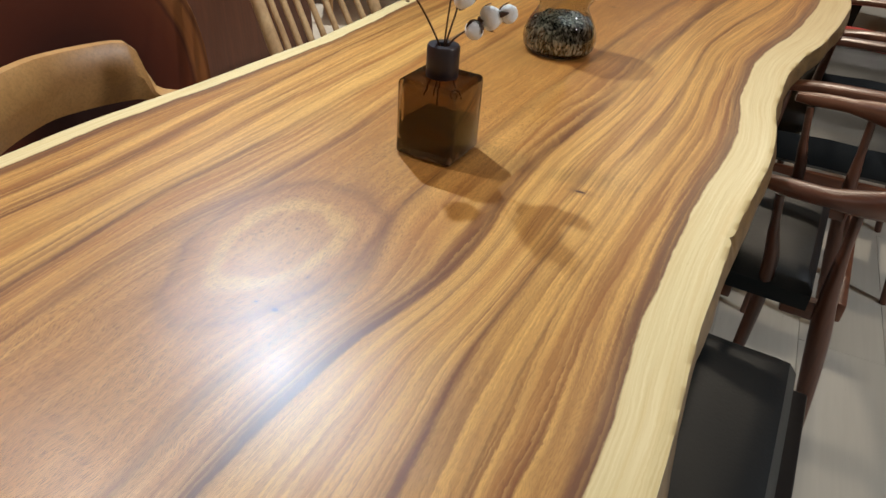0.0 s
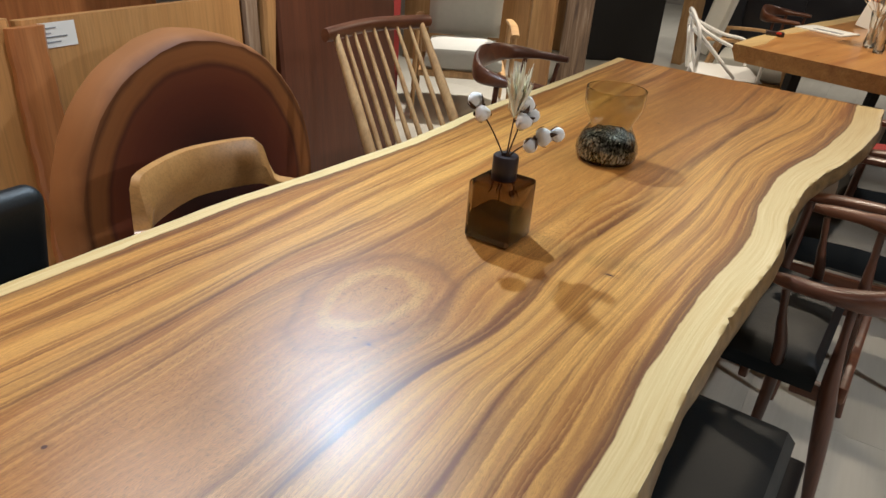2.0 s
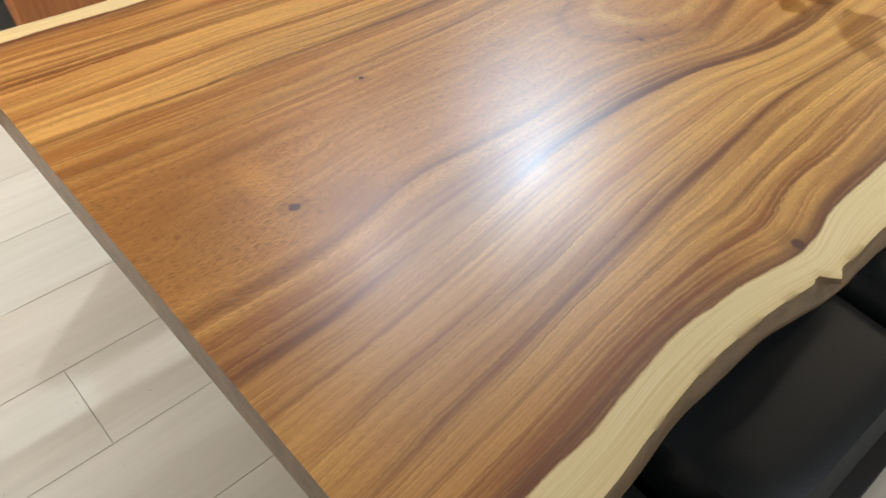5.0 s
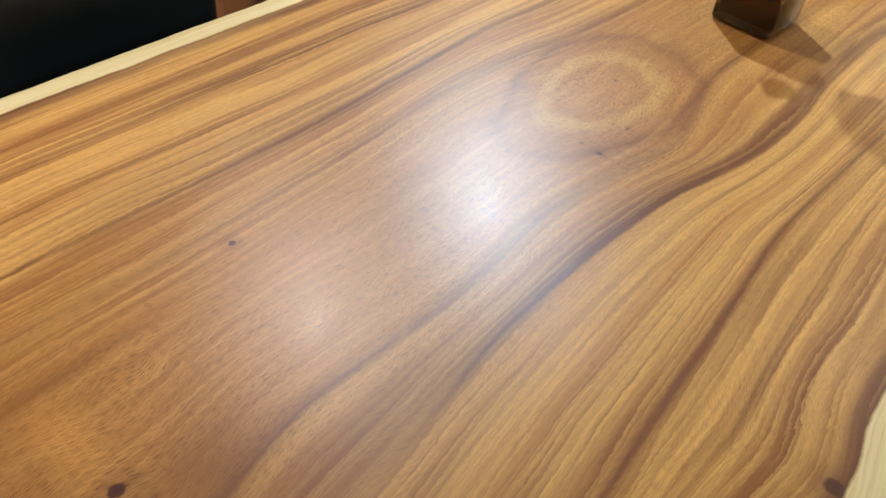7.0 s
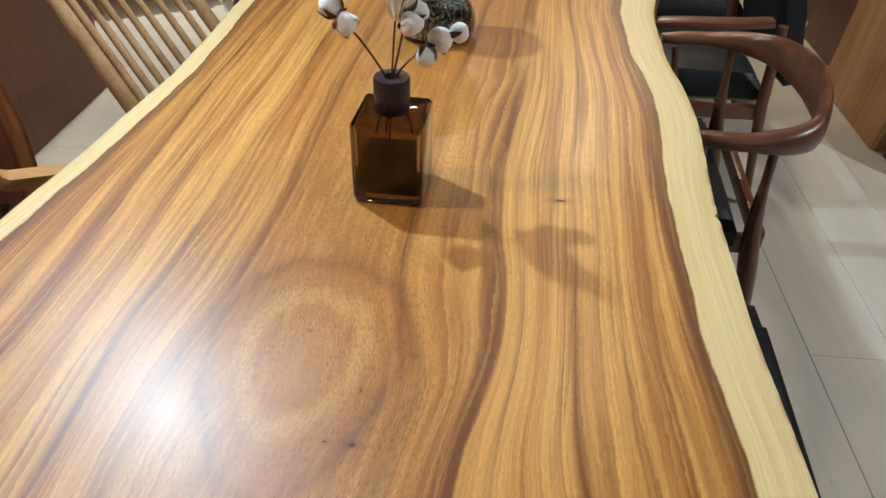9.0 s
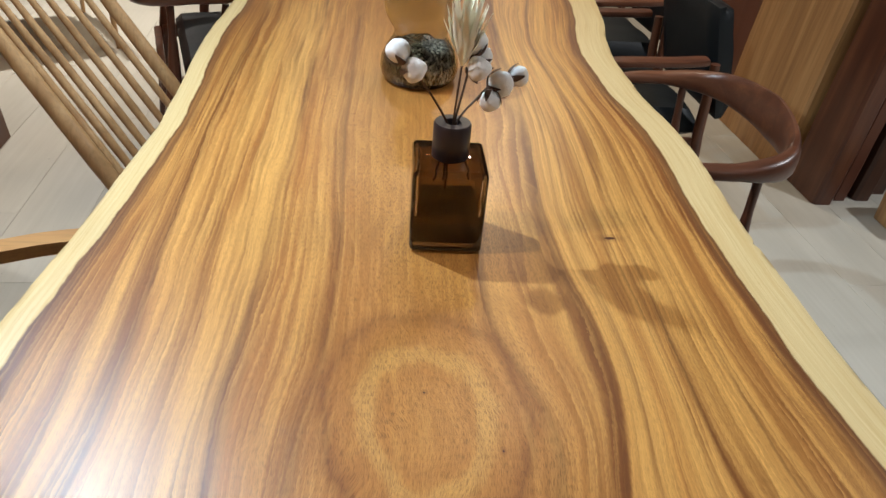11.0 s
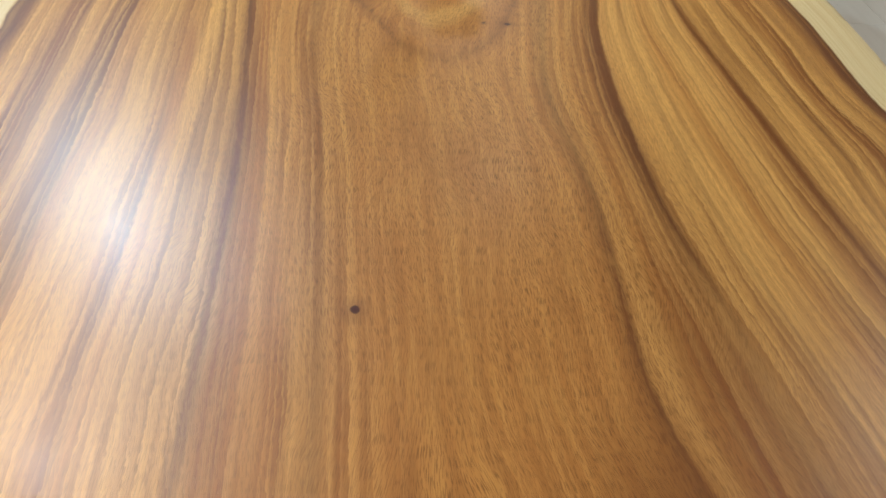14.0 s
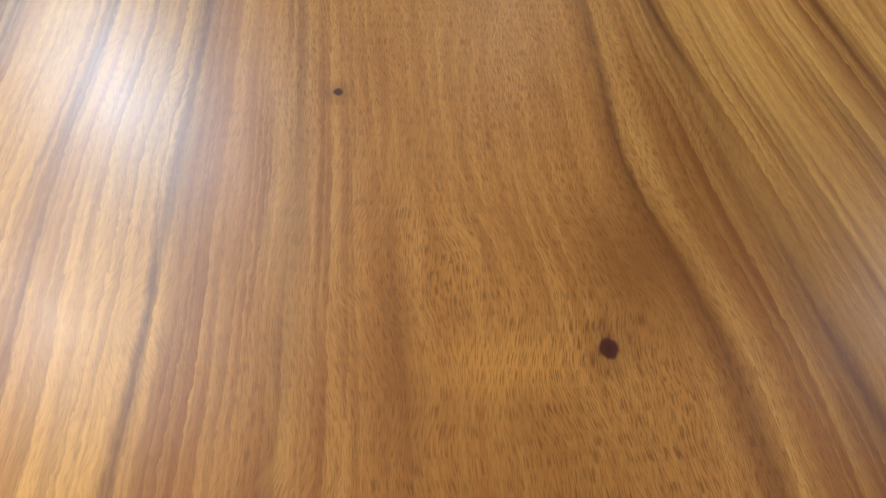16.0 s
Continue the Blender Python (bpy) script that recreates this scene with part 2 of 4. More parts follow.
    col = n.mix(mul(poremask, sub(0.78, mul(flank, 0.52))), col, n.mix(0.85, col, (0.085, 0.027, 0.006)))
    col = n.mix(mul(n.ramp(fine, [(0.36, 1.0), (0.52, 0.0)]), 0.22), col, n.mix(0.6, col, (0.20, 0.078, 0.020)))
    inner = sub(1.0, mul(flank, 0.7))
    col = n.mix(mul(inner, n.ramp(silk, [(0.34, 0.42), (0.5, 0.0)])), col, n.mix(0.55, col, (0.21, 0.080, 0.018)))
    col = n.mix(mul(inner, n.ramp(silk, [(0.53, 0.0), (0.70, 0.32)])), col, (0.64, 0.345, 0.098))
    # stains beside the lower knot and down the middle of the sawn end; broad darker areas over the near end, far heart
    # and far left
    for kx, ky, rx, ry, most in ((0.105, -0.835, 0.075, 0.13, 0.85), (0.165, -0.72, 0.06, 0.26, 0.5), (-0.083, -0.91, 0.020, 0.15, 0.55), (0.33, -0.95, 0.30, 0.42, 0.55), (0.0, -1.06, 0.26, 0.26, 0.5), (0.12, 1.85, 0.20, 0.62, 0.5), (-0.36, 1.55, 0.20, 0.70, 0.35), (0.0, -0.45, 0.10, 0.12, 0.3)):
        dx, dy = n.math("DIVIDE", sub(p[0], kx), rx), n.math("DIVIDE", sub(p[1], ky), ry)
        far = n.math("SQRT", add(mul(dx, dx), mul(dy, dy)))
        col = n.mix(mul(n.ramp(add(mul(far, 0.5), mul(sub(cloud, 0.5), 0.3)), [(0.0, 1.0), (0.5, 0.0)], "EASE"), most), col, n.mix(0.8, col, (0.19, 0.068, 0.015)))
    # a pale fan of wild grain running into the lower knot
    dx, dy = n.math("DIVIDE", add(p[0], 0.012), 0.085), n.math("DIVIDE", add(p[1], 0.915), 0.040)
    far = n.math("SQRT", add(mul(dx, dx), mul(dy, dy)))
    col = n.mix(mul(n.ramp(mul(far, 0.5), [(0.0, 1.0), (0.5, 0.0)], "EASE"), sub(0.7, mul(poremask, 0.6))), col, (0.60, 0.285, 0.072))
    col = n.mix(1.0, col, (1.03, 0.955, 0.79), "MULTIPLY")
    # small dark knots with a halo
    for kx, ky, rad, sx in ((-0.121, -0.650, 0.0044, 1.0), (0.063, -0.909, 0.0074, 1.1), (0.542, -0.438, 0.0085, 0.75), (0.355, 0.361, 0.0035, 0.4), (0.088, -0.092, 0.0020, 1.6), (0.060, -0.172, 0.0018, 0.7), (0.092, -0.174, 0.0030, 0.8), (0.10, 1.62, 0.0030, 0.5), (0.003, 0.005, 0.0016, 1.0)):
        dx = mul(sub(p[0], kx), sx)
        dy = sub(p[1], ky)
        dist = n.math("SQRT", add(mul(dx, dx), mul(dy, dy)))
        dist = add(dist, mul(sub(n.noise(n.scaled(co, (90.0, 60.0, 1.0)), 1.0, 2.0), 0.5), rad))
        near = n.ramp(n.math("DIVIDE", dist, rad * 6.0), [(0.0, 1.0), (0.14, 0.95), (0.2, 0.3), (0.7, 0.0)])
        col = n.mix(near, col, (0.062, 0.013, 0.008))
    # pale sapwood on both live edges, with a dark seam at its inner side
    wig = add(wobble((2.0, 9.0, 1.0), 0.014), add(mul(fuzz, 0.7), mul(torn, 0.7)))
    s = n.math("MINIMUM", add(e[1], wig), add(e[0], wig))
    sapcol = n.ramp(hair, [(0.3, (0.66, 0.475, 0.215)), (0.5, (0.73, 0.55, 0.27)), (0.7, (0.78, 0.61, 0.325))])
    sapcol = n.mix(mul(n.ramp(streak, [(0.35, 1.0), (0.5, 0.0)]), 0.35), sapcol, (0.62, 0.40, 0.14))
    seam = n.ramp(add(mul(s, 12.0), 0.3), [(0.27, 0.0), (0.31, 0.95), (0.36, 0.55), (0.44, 0.65), (0.62, 0.0)])
    col = n.mix(mul(seam, 0.85), col, (0.105, 0.040, 0.020))
    sapmask = n.ramp(add(mul(s, 12.0), 0.3), [(0.26, 1.0), (0.30, 0.0)])
    col = n.mix(sapmask, col, sapcol)
    # barkless sides are brown, pitted and rougher, their shade darkened into the colour; the sawn ends show brown end
    # grain
    geo = n.split(n.node("ShaderNodeNewGeometry").outputs["Normal"])
    side = n.ramp(n.math("ABSOLUTE", geo[2]), [(0.55, 1.0), (0.86, 0.0)])
    shaded_crust = n.ramp(n.noise(n.scaled(co, (30.0, 18.0, 40.0)), 1.0, 4.0, 0.6), [(0.3, (0.060, 0.030, 0.012)), (0.6, (0.20, 0.110, 0.042))])
    col = n.mix(mul(side, 0.92), col, shaded_crust)
    haze = n.noise(n.scaled(co, (7.0, 4.0, 1.0)), 1.0, 3.0, 0.6)
    n.set(colour=col, rough=add(mul(haze, 0.05), 0.332), spec=0.52, coat=0.006, coat_rough=0.14)
    n.bump(add(mul(poremask, -0.25), mul(side, n.noise(n.scaled(co, (40.0, 25.0, 60.0)), 1.0, 4.0))), 0.12, 0.0015)
    return n.mat


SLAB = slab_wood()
WALNUT = wood("walnut", (0.065, 0.020, 0.010), (0.135, 0.044, 0.020), (0.21, 0.078, 0.034), 1, 1.3, 0.36, 0.3)
WALNUT_UP = wood("walnut_upright", (0.055, 0.017, 0.009), (0.105, 0.034, 0.016), (0.16, 0.058, 0.026), 2, 1.3, 0.38, 0.3)
ASH = wood("pale_ash", (0.36, 0.20, 0.085), (0.50, 0.30, 0.135), (0.60, 0.39, 0.19), 2, 1.4, 0.42, 0.15)
OAKBENT = wood("bent_oak", (0.42, 0.205, 0.064), (0.51, 0.26, 0.084), (0.57, 0.31, 0.108), 1, 1.6, 0.38, 0.3, 0.7)
VENEER = wood("honey_board", (0.40, 0.19, 0.065), (0.50, 0.26, 0.095), (0.58, 0.32, 0.13), 2, 1.0, 0.42, 0.15, 0.6)
TAN = wood("tan_board", (0.27, 0.13, 0.05), (0.42, 0.22, 0.085), (0.54, 0.32, 0.135), 2, 1.0, 0.45, 0.1)
ORANGE = wood("orange_board", (0.26, 0.085, 0.028), (0.40, 0.15, 0.048), (0.50, 0.21, 0.075), 2, 1.0, 0.42, 0.15)
REDBROWN = wood("red_brown_board", (0.075, 0.024, 0.013), (0.115, 0.038, 0.020), (0.155, 0.056, 0.029), 2, 1.0, 0.45, 0.15, 0.6)
UMBER = wood("umber_board", (0.04, 0.017, 0.010), (0.07, 0.03, 0.017), (0.11, 0.047, 0.026), 2, 1.0, 0.5, 0.1)
BARKY = wood("grey_bark_edge", (0.09, 0.06, 0.045), (0.26, 0.17, 0.11), (0.42, 0.33, 0.25), 2, 2.4, 0.7, 0.0)
BLACKLEATHER = plain("black_leather", (0.0050, 0.0080, 0.0105), 0.47, 0, 0.25, 160, 0.25, spec=0.36)
CHARCOAL = plain("charcoal_slab", (0.0075, 0.0065, 0.007), 0.6, 0, 0.3, 30, 0.1)
GREYCLOTH = plain("grey_cloth", (0.46, 0.46, 0.42), 0.85, 0, 0.12, 240, 0.3, sheen=0.2)
WHITEPLASTIC = plain("white_plastic", (0.80, 0.80, 0.78), 0.35, 0, 0.03, 20, 0.0)
BLACKSTEEL = plain("black_steel", (0.02, 0.02, 0.021), 0.45, 0.6, 0.2, 60, 0.1)
PAPER = plain("paper", (0.75, 0.75, 0.72), 0.7, 0, 0.04, 40, 0.0)
INK = plain("grey_ink", (0.22, 0.23, 0.25), 0.7, 0, 0.1, 40, 0.0)
COTTON = plain("cotton_fibre", (0.88, 0.87, 0.85), 0.95, 0, 0.06, 160, 0.6, sheen=0.4)
HUSK = plain("dry_husk", (0.085, 0.045, 0.028), 0.7, 0, 0.4, 120, 0.3)
STRAW = plain("dry_grass", (0.88, 0.82, 0.66), 0.8, 0, 0.18, 60, 0.2)
CAPMAT = plain("dark_cap", (0.028, 0.017, 0.018), 0.38, 0, 0.15, 40, 0.05)
SMOKE = glass("smoked_glass", (0.38, 0.275, 0.175))
LIQUID = glass("brown_liquid", (0.26, 0.175, 0.105), 0.0, 1.40)
PALEGLASS = glass("olive_glass", (0.82, 0.80, 0.67))
CLEARGLASS = glass("clear_glass", (0.95, 0.95, 0.93))
PAINT = plain("wall_paint", (0.30, 0.275, 0.245), 0.8, 0, 0.05, 8, 0.05)
CEIL = plain("ceiling_paint", (0.24, 0.24, 0.24), 0.9, 0, 0.05, 8, 0.05)
REDMAT = plain("red_fabric", (0.30, 0.02, 0.018), 0.7, 0, 0.15, 60, 0.1)
PINK = plain("faded_blossom", (0.70, 0.40, 0.24), 0.8, 0, 0.3, 40, 0.1)
CYAN = plain("blue_tape", (0.20, 0.52, 0.62), 0.6, 0, 0.1, 40, 0.0)


def grit_material():
    n = Net("dark_grit")
    c = n.coords()
    v = n.node("ShaderNodeTexVoronoi")
    v.inputs["Scale"].default_value = 230
    n.link(n.scaled(c, (1.0, 1.0, 0.45)), v.inputs["Vector"])
    low = n.noise(n.scaled(c, (14.0, 14.0, 26.0)), 1.0, 4.0, 0.6)
    f = n.math("ADD", n.math("MULTIPLY", n.split(v.outputs["Color"])[0], 0.4), n.math("MULTIPLY", low, 0.6))
    n.set(colour=n.ramp(f, [(0.34, (0.011, 0.011, 0.013)), (0.50, (0.055, 0.056, 0.060)), (0.61, (0.24, 0.24, 0.245)), (0.73, (0.85, 0.85, 0.84))]), rough=0.22, metal=n.ramp(f, [(0.5, 0.0), (0.7, 0.6)]))
    n.bump(v.outputs["Distance"], 0.7, 0.004)
    return n.mat


GRIT = grit_material()


def disk_material():
    """End grain of a felled trunk, seen flat on: dark red heart, tan rim, rings and radial checks."""
    n = Net("end_grain")
    p = n.split(n.coords())
    wob = n.math("MULTIPLY", n.math("SUBTRACT", n.noise(n.coords(), 3.0, 4.0, 0.55), 0.5), 0.05)
    r = n.math("ADD", n.math("SQRT", n.math("ADD", n.math("MULTIPLY", p[1], p[1]), n.math("MULTIPLY", p[2], p[2]))), wob)
    rings = n.noise(n.vec(n.math("MULTIPLY", r, 55.0), 0.0, 0.0), 1.0, 3.0, 0.6)
    col = n.ramp(n.math("MULTIPLY", r, 2.0), [(0.0, (0.020, 0.004, 0.002)), (0.30, (0.032, 0.006, 0.003)), (0.52, (0.085, 0.016, 0.006)), (0.66, (0.11, 0.022, 0.008)), (0.78, (0.145, 0.034, 0.011)), (0.805, (0.09, 0.022, 0.008)), (0.84, (0.26, 0.088, 0.024)), (0.92, (0.29, 0.105, 0.030)), (0.95, (0.13, 0.042, 0.013)), (1.0, (0.32, 0.130, 0.045))])
    col = n.mix(n.math("MULTIPLY", rings, 0.5), col, n.mix(0.5, col, (0.02, 0.006, 0.004)))
    n.set(colour=col, rough=0.6, spec=0.25)
    n.bump(rings, 0.15, 0.002)
    return n.mat


DISK = disk_material()


def floor_material():
    n = Net("pale_vinyl_plank")
    c = n.coords()
    oi = n.node("ShaderNodeObjectInfo").outputs["Random"]
    add = n.node("ShaderNodeVectorMath", op="ADD")
    n.link(c, add.inputs[0])
    n.link(n.vec(n.math("MULTIPLY", oi, 9.0), n.math("MULTIPLY", oi, 31.0), 0.0), add.inputs[1])
    v = add.outputs[0]
    grain = n.noise(n.scaled(v, (45.0, 2.2, 1.0)), 1.0, 4.0, 0.6)
    blot = n.noise(n.scaled(v, (5.0, 1.6, 1.0)), 1.0, 3.0)
    scuff = n.noise(n.scaled(v, (120.0, 60.0, 1.0)), 1.0, 2.0)
    m = n.math("ADD", n.math("MULTIPLY", grain, 0.45), n.math("MULTIPLY", blot, 0.55))
    col = n.ramp(m, [(0.3, (0.42, 0.395, 0.335)), (0.5, (0.48, 0.455, 0.39)), (0.7, (0.54, 0.515, 0.45))])
    col = n.mix(n.math("MULTIPLY", oi, 0.22), col, (0.42, 0.40, 0.35))
    col = n.mix(n.math("MULTIPLY", n.ramp(scuff, [(0.74, 0.0), (0.78, 1.0)]), 0.6), col, (0.1, 0.09, 0.08))
    n.set(colour=col, rough=n.math("ADD", n.math("MULTIPLY", grain, 0.2), 0.38))
    n.bump(grain, 0.06, 0.001)
    return n.mat


FLOORMAT = floor_material()
JOINT = plain("floor_joint", (0.38, 0.355, 0.31), 0.8, 0, 0.1, 20, 0.0)


# ---- mesh helpers ----
def part(name, bm, material, parent=None, label="", smooth=True):
    me = bpy.data.meshes.new(name)
    bmesh.ops.recalc_face_normals(bm, faces=bm.faces)
    bm.to_mesh(me)
    bm.free()
    if smooth:
        for f in me.polygons:
            f.use_smooth = True
        me.set_sharp_from_angle(angle=radians(40))
    me.materials.append(material)
    ob = new(name, me)
    if parent is not None:
        ob.parent = parent
    if label:
        ob["label"] = label
    return ob


def thing(name, label, category, m=None, group="", kind=""):
    ob = new(name)
    ob.empty_display_size = 0.05
    if m is not None:
        ob.matrix_basis = m
    return tagged(ob, label, category, group, kind)


def rbox(sx, sy, sz, at=(0, 0, 0), r=0.004, seg=2, turn=None, bm=None):
    """A box with rounded edges, centred at 'at'."""
    out = bm or bmesh.new()
    t = bmesh.new()
    bmesh.ops.create_cube(t, size=1)
    bmesh.ops.scale(t, vec=(sx, sy, sz), verts=t.verts)
    if r:
        bmesh.ops.bevel(t, geom=t.edges[:], offset=r, segments=seg, profile=0.5, affect="EDGES")
    m = Matrix.Translation(at) @ (turn or Matrix.Identity(4))
    bmesh.ops.transform(t, matrix=m, verts=t.verts)
    return absorb(out, t)


def absorb(out, t):
    me = bpy.data.meshes.new("scratch")
    t.to_mesh(me)
    t.free()
    out.from_mesh(me)
    bpy.data.meshes.remove(me)
    return out


def sweep(points, sizes, n=10, up=(0, 0, 1), bm=None, square=2.0):
    """A bar along points; sizes: (width, height) at each; square: 2 is an ellipse, more is boxier."""
    out = bm or bmesh.new()
    pts = [Vector(p) for p in points]
    rings = []
    for i, p in enumerate(pts):
        d = (pts[min(i + 1, len(pts) - 1)] - pts[max(i - 1, 0)]).normalized()
        u = Vector(up)
        side = d.cross(u)
        if side.length < 0.05:
            side = d.cross(Vector((0, 1, 0)))
        side.normalize()
        u = side.cross(d).normalized()
        w, h = sizes[i] if isinstance(sizes, list) else sizes
        ring = []
        for k in range(n):
            a = 2 * math.pi * k / n
            c, s = math.cos(a), math.sin(a)
            cx = math.copysign(abs(c) ** (2 / square), c)
            cy = math.copysign(abs(s) ** (2 / square), s)
            ring.append(out.verts.new(p + side * (cx * w / 2) + u * (cy * h / 2)))
        rings.append(ring)
    for a, b in zip(rings, rings[1:]):
        for k in range(n):
            out.faces.new((a[k], a[(k + 1) % n], b[(k + 1) % n], b[k]))
    out.faces.new(rings[0][::-1])
    out.faces.new(rings[-1])
    return out


def curve_points(ctrl, n=24):
    """Catmull-Rom through the control points."""
    c = [Vector(p) for p in ctrl]
    c = [2 * c[0] - c[1]] + c + [2 * c[-1] - c[-2]]
    out = []
    m = len(c) - 3
    for i in range(n + 1):
        f = i / n * m
        k = min(int(f), m - 1)
        t = f - k
        p0, p1, p2, p3 = c[k:k + 4]
        out.append(0.5 * (2 * p1 + (p2 - p0) * t + (2 * p0 - 5 * p1 + 4 * p2 - p3) * t * t + (3 * p1 - p0 - 3 * p2 + p3) * t ** 3))
    return out


def lathe(profile, n=40, bm=None):
    """A body of revolution from (radius, z) pairs; ends at radius 0 close it."""
    out = bm or bmesh.new()
    rings = []
    for r, z in profile:
        rings.append([out.verts.new((0, 0, z))] if r < 1e-6 else [out.verts.new((r * math.cos(2 * math.pi * k / n), r * math.sin(2 * math.pi * k / n), z)) for k in range(n)])
    for a, b in zip(rings, rings[1:]):
        for k in range(n):
            q = [a[k % len(a)], a[(k + 1) % len(a)], b[(k + 1) % len(b)], b[k % len(b)]]
            q = list(dict.fromkeys(q))
            if len(q) > 2:
                out.faces.new(q)
    return out


def cushion(sx, sy, sz, at=(0, 0, 0), r=0.03, crown=0.012, turn=None):
    """A padded block with a soft crowned top and rounded edges."""
    t = bmesh.new()
    bmesh.ops.create_grid(t, x_segments=14, y_segments=14, size=0.5)
    top = t.verts[:]
    ext = bmesh.ops.extrude_face_region(t, geom=t.faces[:])
    low = [v for v in ext["geom"] if isinstance(v, bmesh.types.BMVert)]
    lowset = set(low)
    for v in t.verts:
        x, y = v.co.x * 2, v.co.y * 2
        edge = max(abs(x), abs(y))
        pinch = 1 - 0.5 * max(0, edge - (1 - 2 * r / min(sx, sy))) * (r / 0.03) * 0.3
        bulge = crown * (1 - x ** 4) * (1 - y ** 4) + 0.004 * noise.noise((x * 2.3, y * 2.1, sx))
        drop = r * max(0, (edge - (1 - 2 * r / min(sx, sy))) / (2 * r / min(sx, sy))) ** 2
        z = (-sz / 2 + drop * 0.5) if v in lowset else (sz / 2 + bulge - drop)
        v.co = (x * sx / 2 * pinch, y * sy / 2 * pinch, z)
    m = Matrix.Translation(at) @ (turn or Matrix.Identity(4))
    bmesh.ops.transform(t, matrix=m, verts=t.verts)
    return t


# ---- setting: floor, walls, ceiling ----
XW, XE, YS, YN, HIGH = -3.4, 4.2, -3.6, 11.0, 2.8


def wall(name, sx, sy, at, label):
    ob = part(name, rbox(sx, sy, HIGH, at, 0), PAINT, None, "", False)
    return tagged(ob, label, "wall", kind="structure")


wall("wall_west", 0.15, YN - YS, (XW - 0.075, (YN + YS) / 2, HIGH / 2), "plain warm grey painted showroom wall")
wall("wall_east", 0.15, YN - YS, (XE + 0.075, (YN + YS) / 2, HIGH / 2), "plain warm grey painted showroom wall")
wall("wall_south", XE - XW + 0.3, 0.15, ((XE + XW) / 2, YS - 0.075, HIGH / 2), "plain warm grey painted showroom wall")
wall("wall_north", XE - XW + 0.3, 0.15, ((XE + XW) / 2, YN + 0.075, HIGH / 2), "plain warm grey painted showroom wall")
tagged(part("ceiling", rbox(XE - XW + 0.3, YN - YS + 0.3, 0.12, ((XE + XW) / 2, (YN + YS) / 2, HIGH + 0.06), 0), CEIL, None, "", False), "grey painted ceiling carrying the lamp housings", "ceiling", kind="structure")
floor = part("floor", rbox(XE - XW, YN - YS, 0.1, ((XE + XW) / 2, (YN + YS) / 2, -0.056), 0), JOINT, None, "", False)
tagged(floor, "pale grey-beige vinyl plank floor", "floor", kind="structure")


# unseen housing, added above every light including the fills
def lamp_housing(x, y, z):
    t = thing("track_spotlight", "unseen small black round housing of a ceiling lamp or added fill", "spotlight", pose(x, y, z), "ceiling spotlights")
    part("housing", lathe([(0.062, 0.012), (0.066, 0.012), (0.066, 0.11), (0.0, 0.115)], 20), BLACKSTEEL, t)
    part("stem", sweep([(0, 0, 0.11), (0, 0, HIGH - z)], (0.02, 0.02), 8), BLACKSTEEL, t)


for row in LAMPS_AND_FILLS:
    lamp_housing(row[0], row[1], row[2])


# ---- the live-edge slab table ----
TOP, THICK = 0.75, 0.066
Y0, Y1 = -1.115, 2.612
EDGE_R = [(-1.15, .588), (-.91, .587), (-.85, .582), (-.72, .567), (-.6, .572), (-.46, .596), (-.42, .603), (-.32, .603), (-.185, .611), (.035, .607), (.14, .612), (.35, .619), (.55, .638), (.7, .656), (.86, .655), (1.0, .640), (1.31, .656), (1.5, .690), (1.65, .733), (1.9, .775), (2.2, .812), (2.65, .815)]
EDGE_L = [(-1.15, -.603), (-.44, -.582), (-.195, -.572), (-.03, -.564), (.12, -.558), (.33, -.528), (.51, -.510), (.8, -.480), (1.05, -.481), (1.36, -.481), (1.77, -.447), (2.0, -.434), (2.65, -.407)]


def smooth_edge(knots, y):
    ys, xs = zip(*knots)
    w = np.linspace(-0.06, 0.06, 9)
    return float(np.mean(np.interp(y + w, ys, xs)))


def edge_right(y):
    return smooth_edge(EDGE_R, y) + 0.012 * math.exp(-((y + 0.448) / 0.012) ** 2) - 0.008 * math.exp(-((y + 0.470) / 0.010) ** 2) + 0.003 * noise.noise((0.3, y * 7, 1.7)) + 0.0008 * noise.noise((0.3, y * 40, 5.7)) - 0.006 * math.exp(-((y - 0.348) / 0.008) ** 2)


def edge_left(y):
    return smooth_edge(EDGE_L, y) + 0.003 * noise.noise((7.3, y * 8, 2.2)) + 0.001 * noise.noise((7.3, y * 40, 2.2))


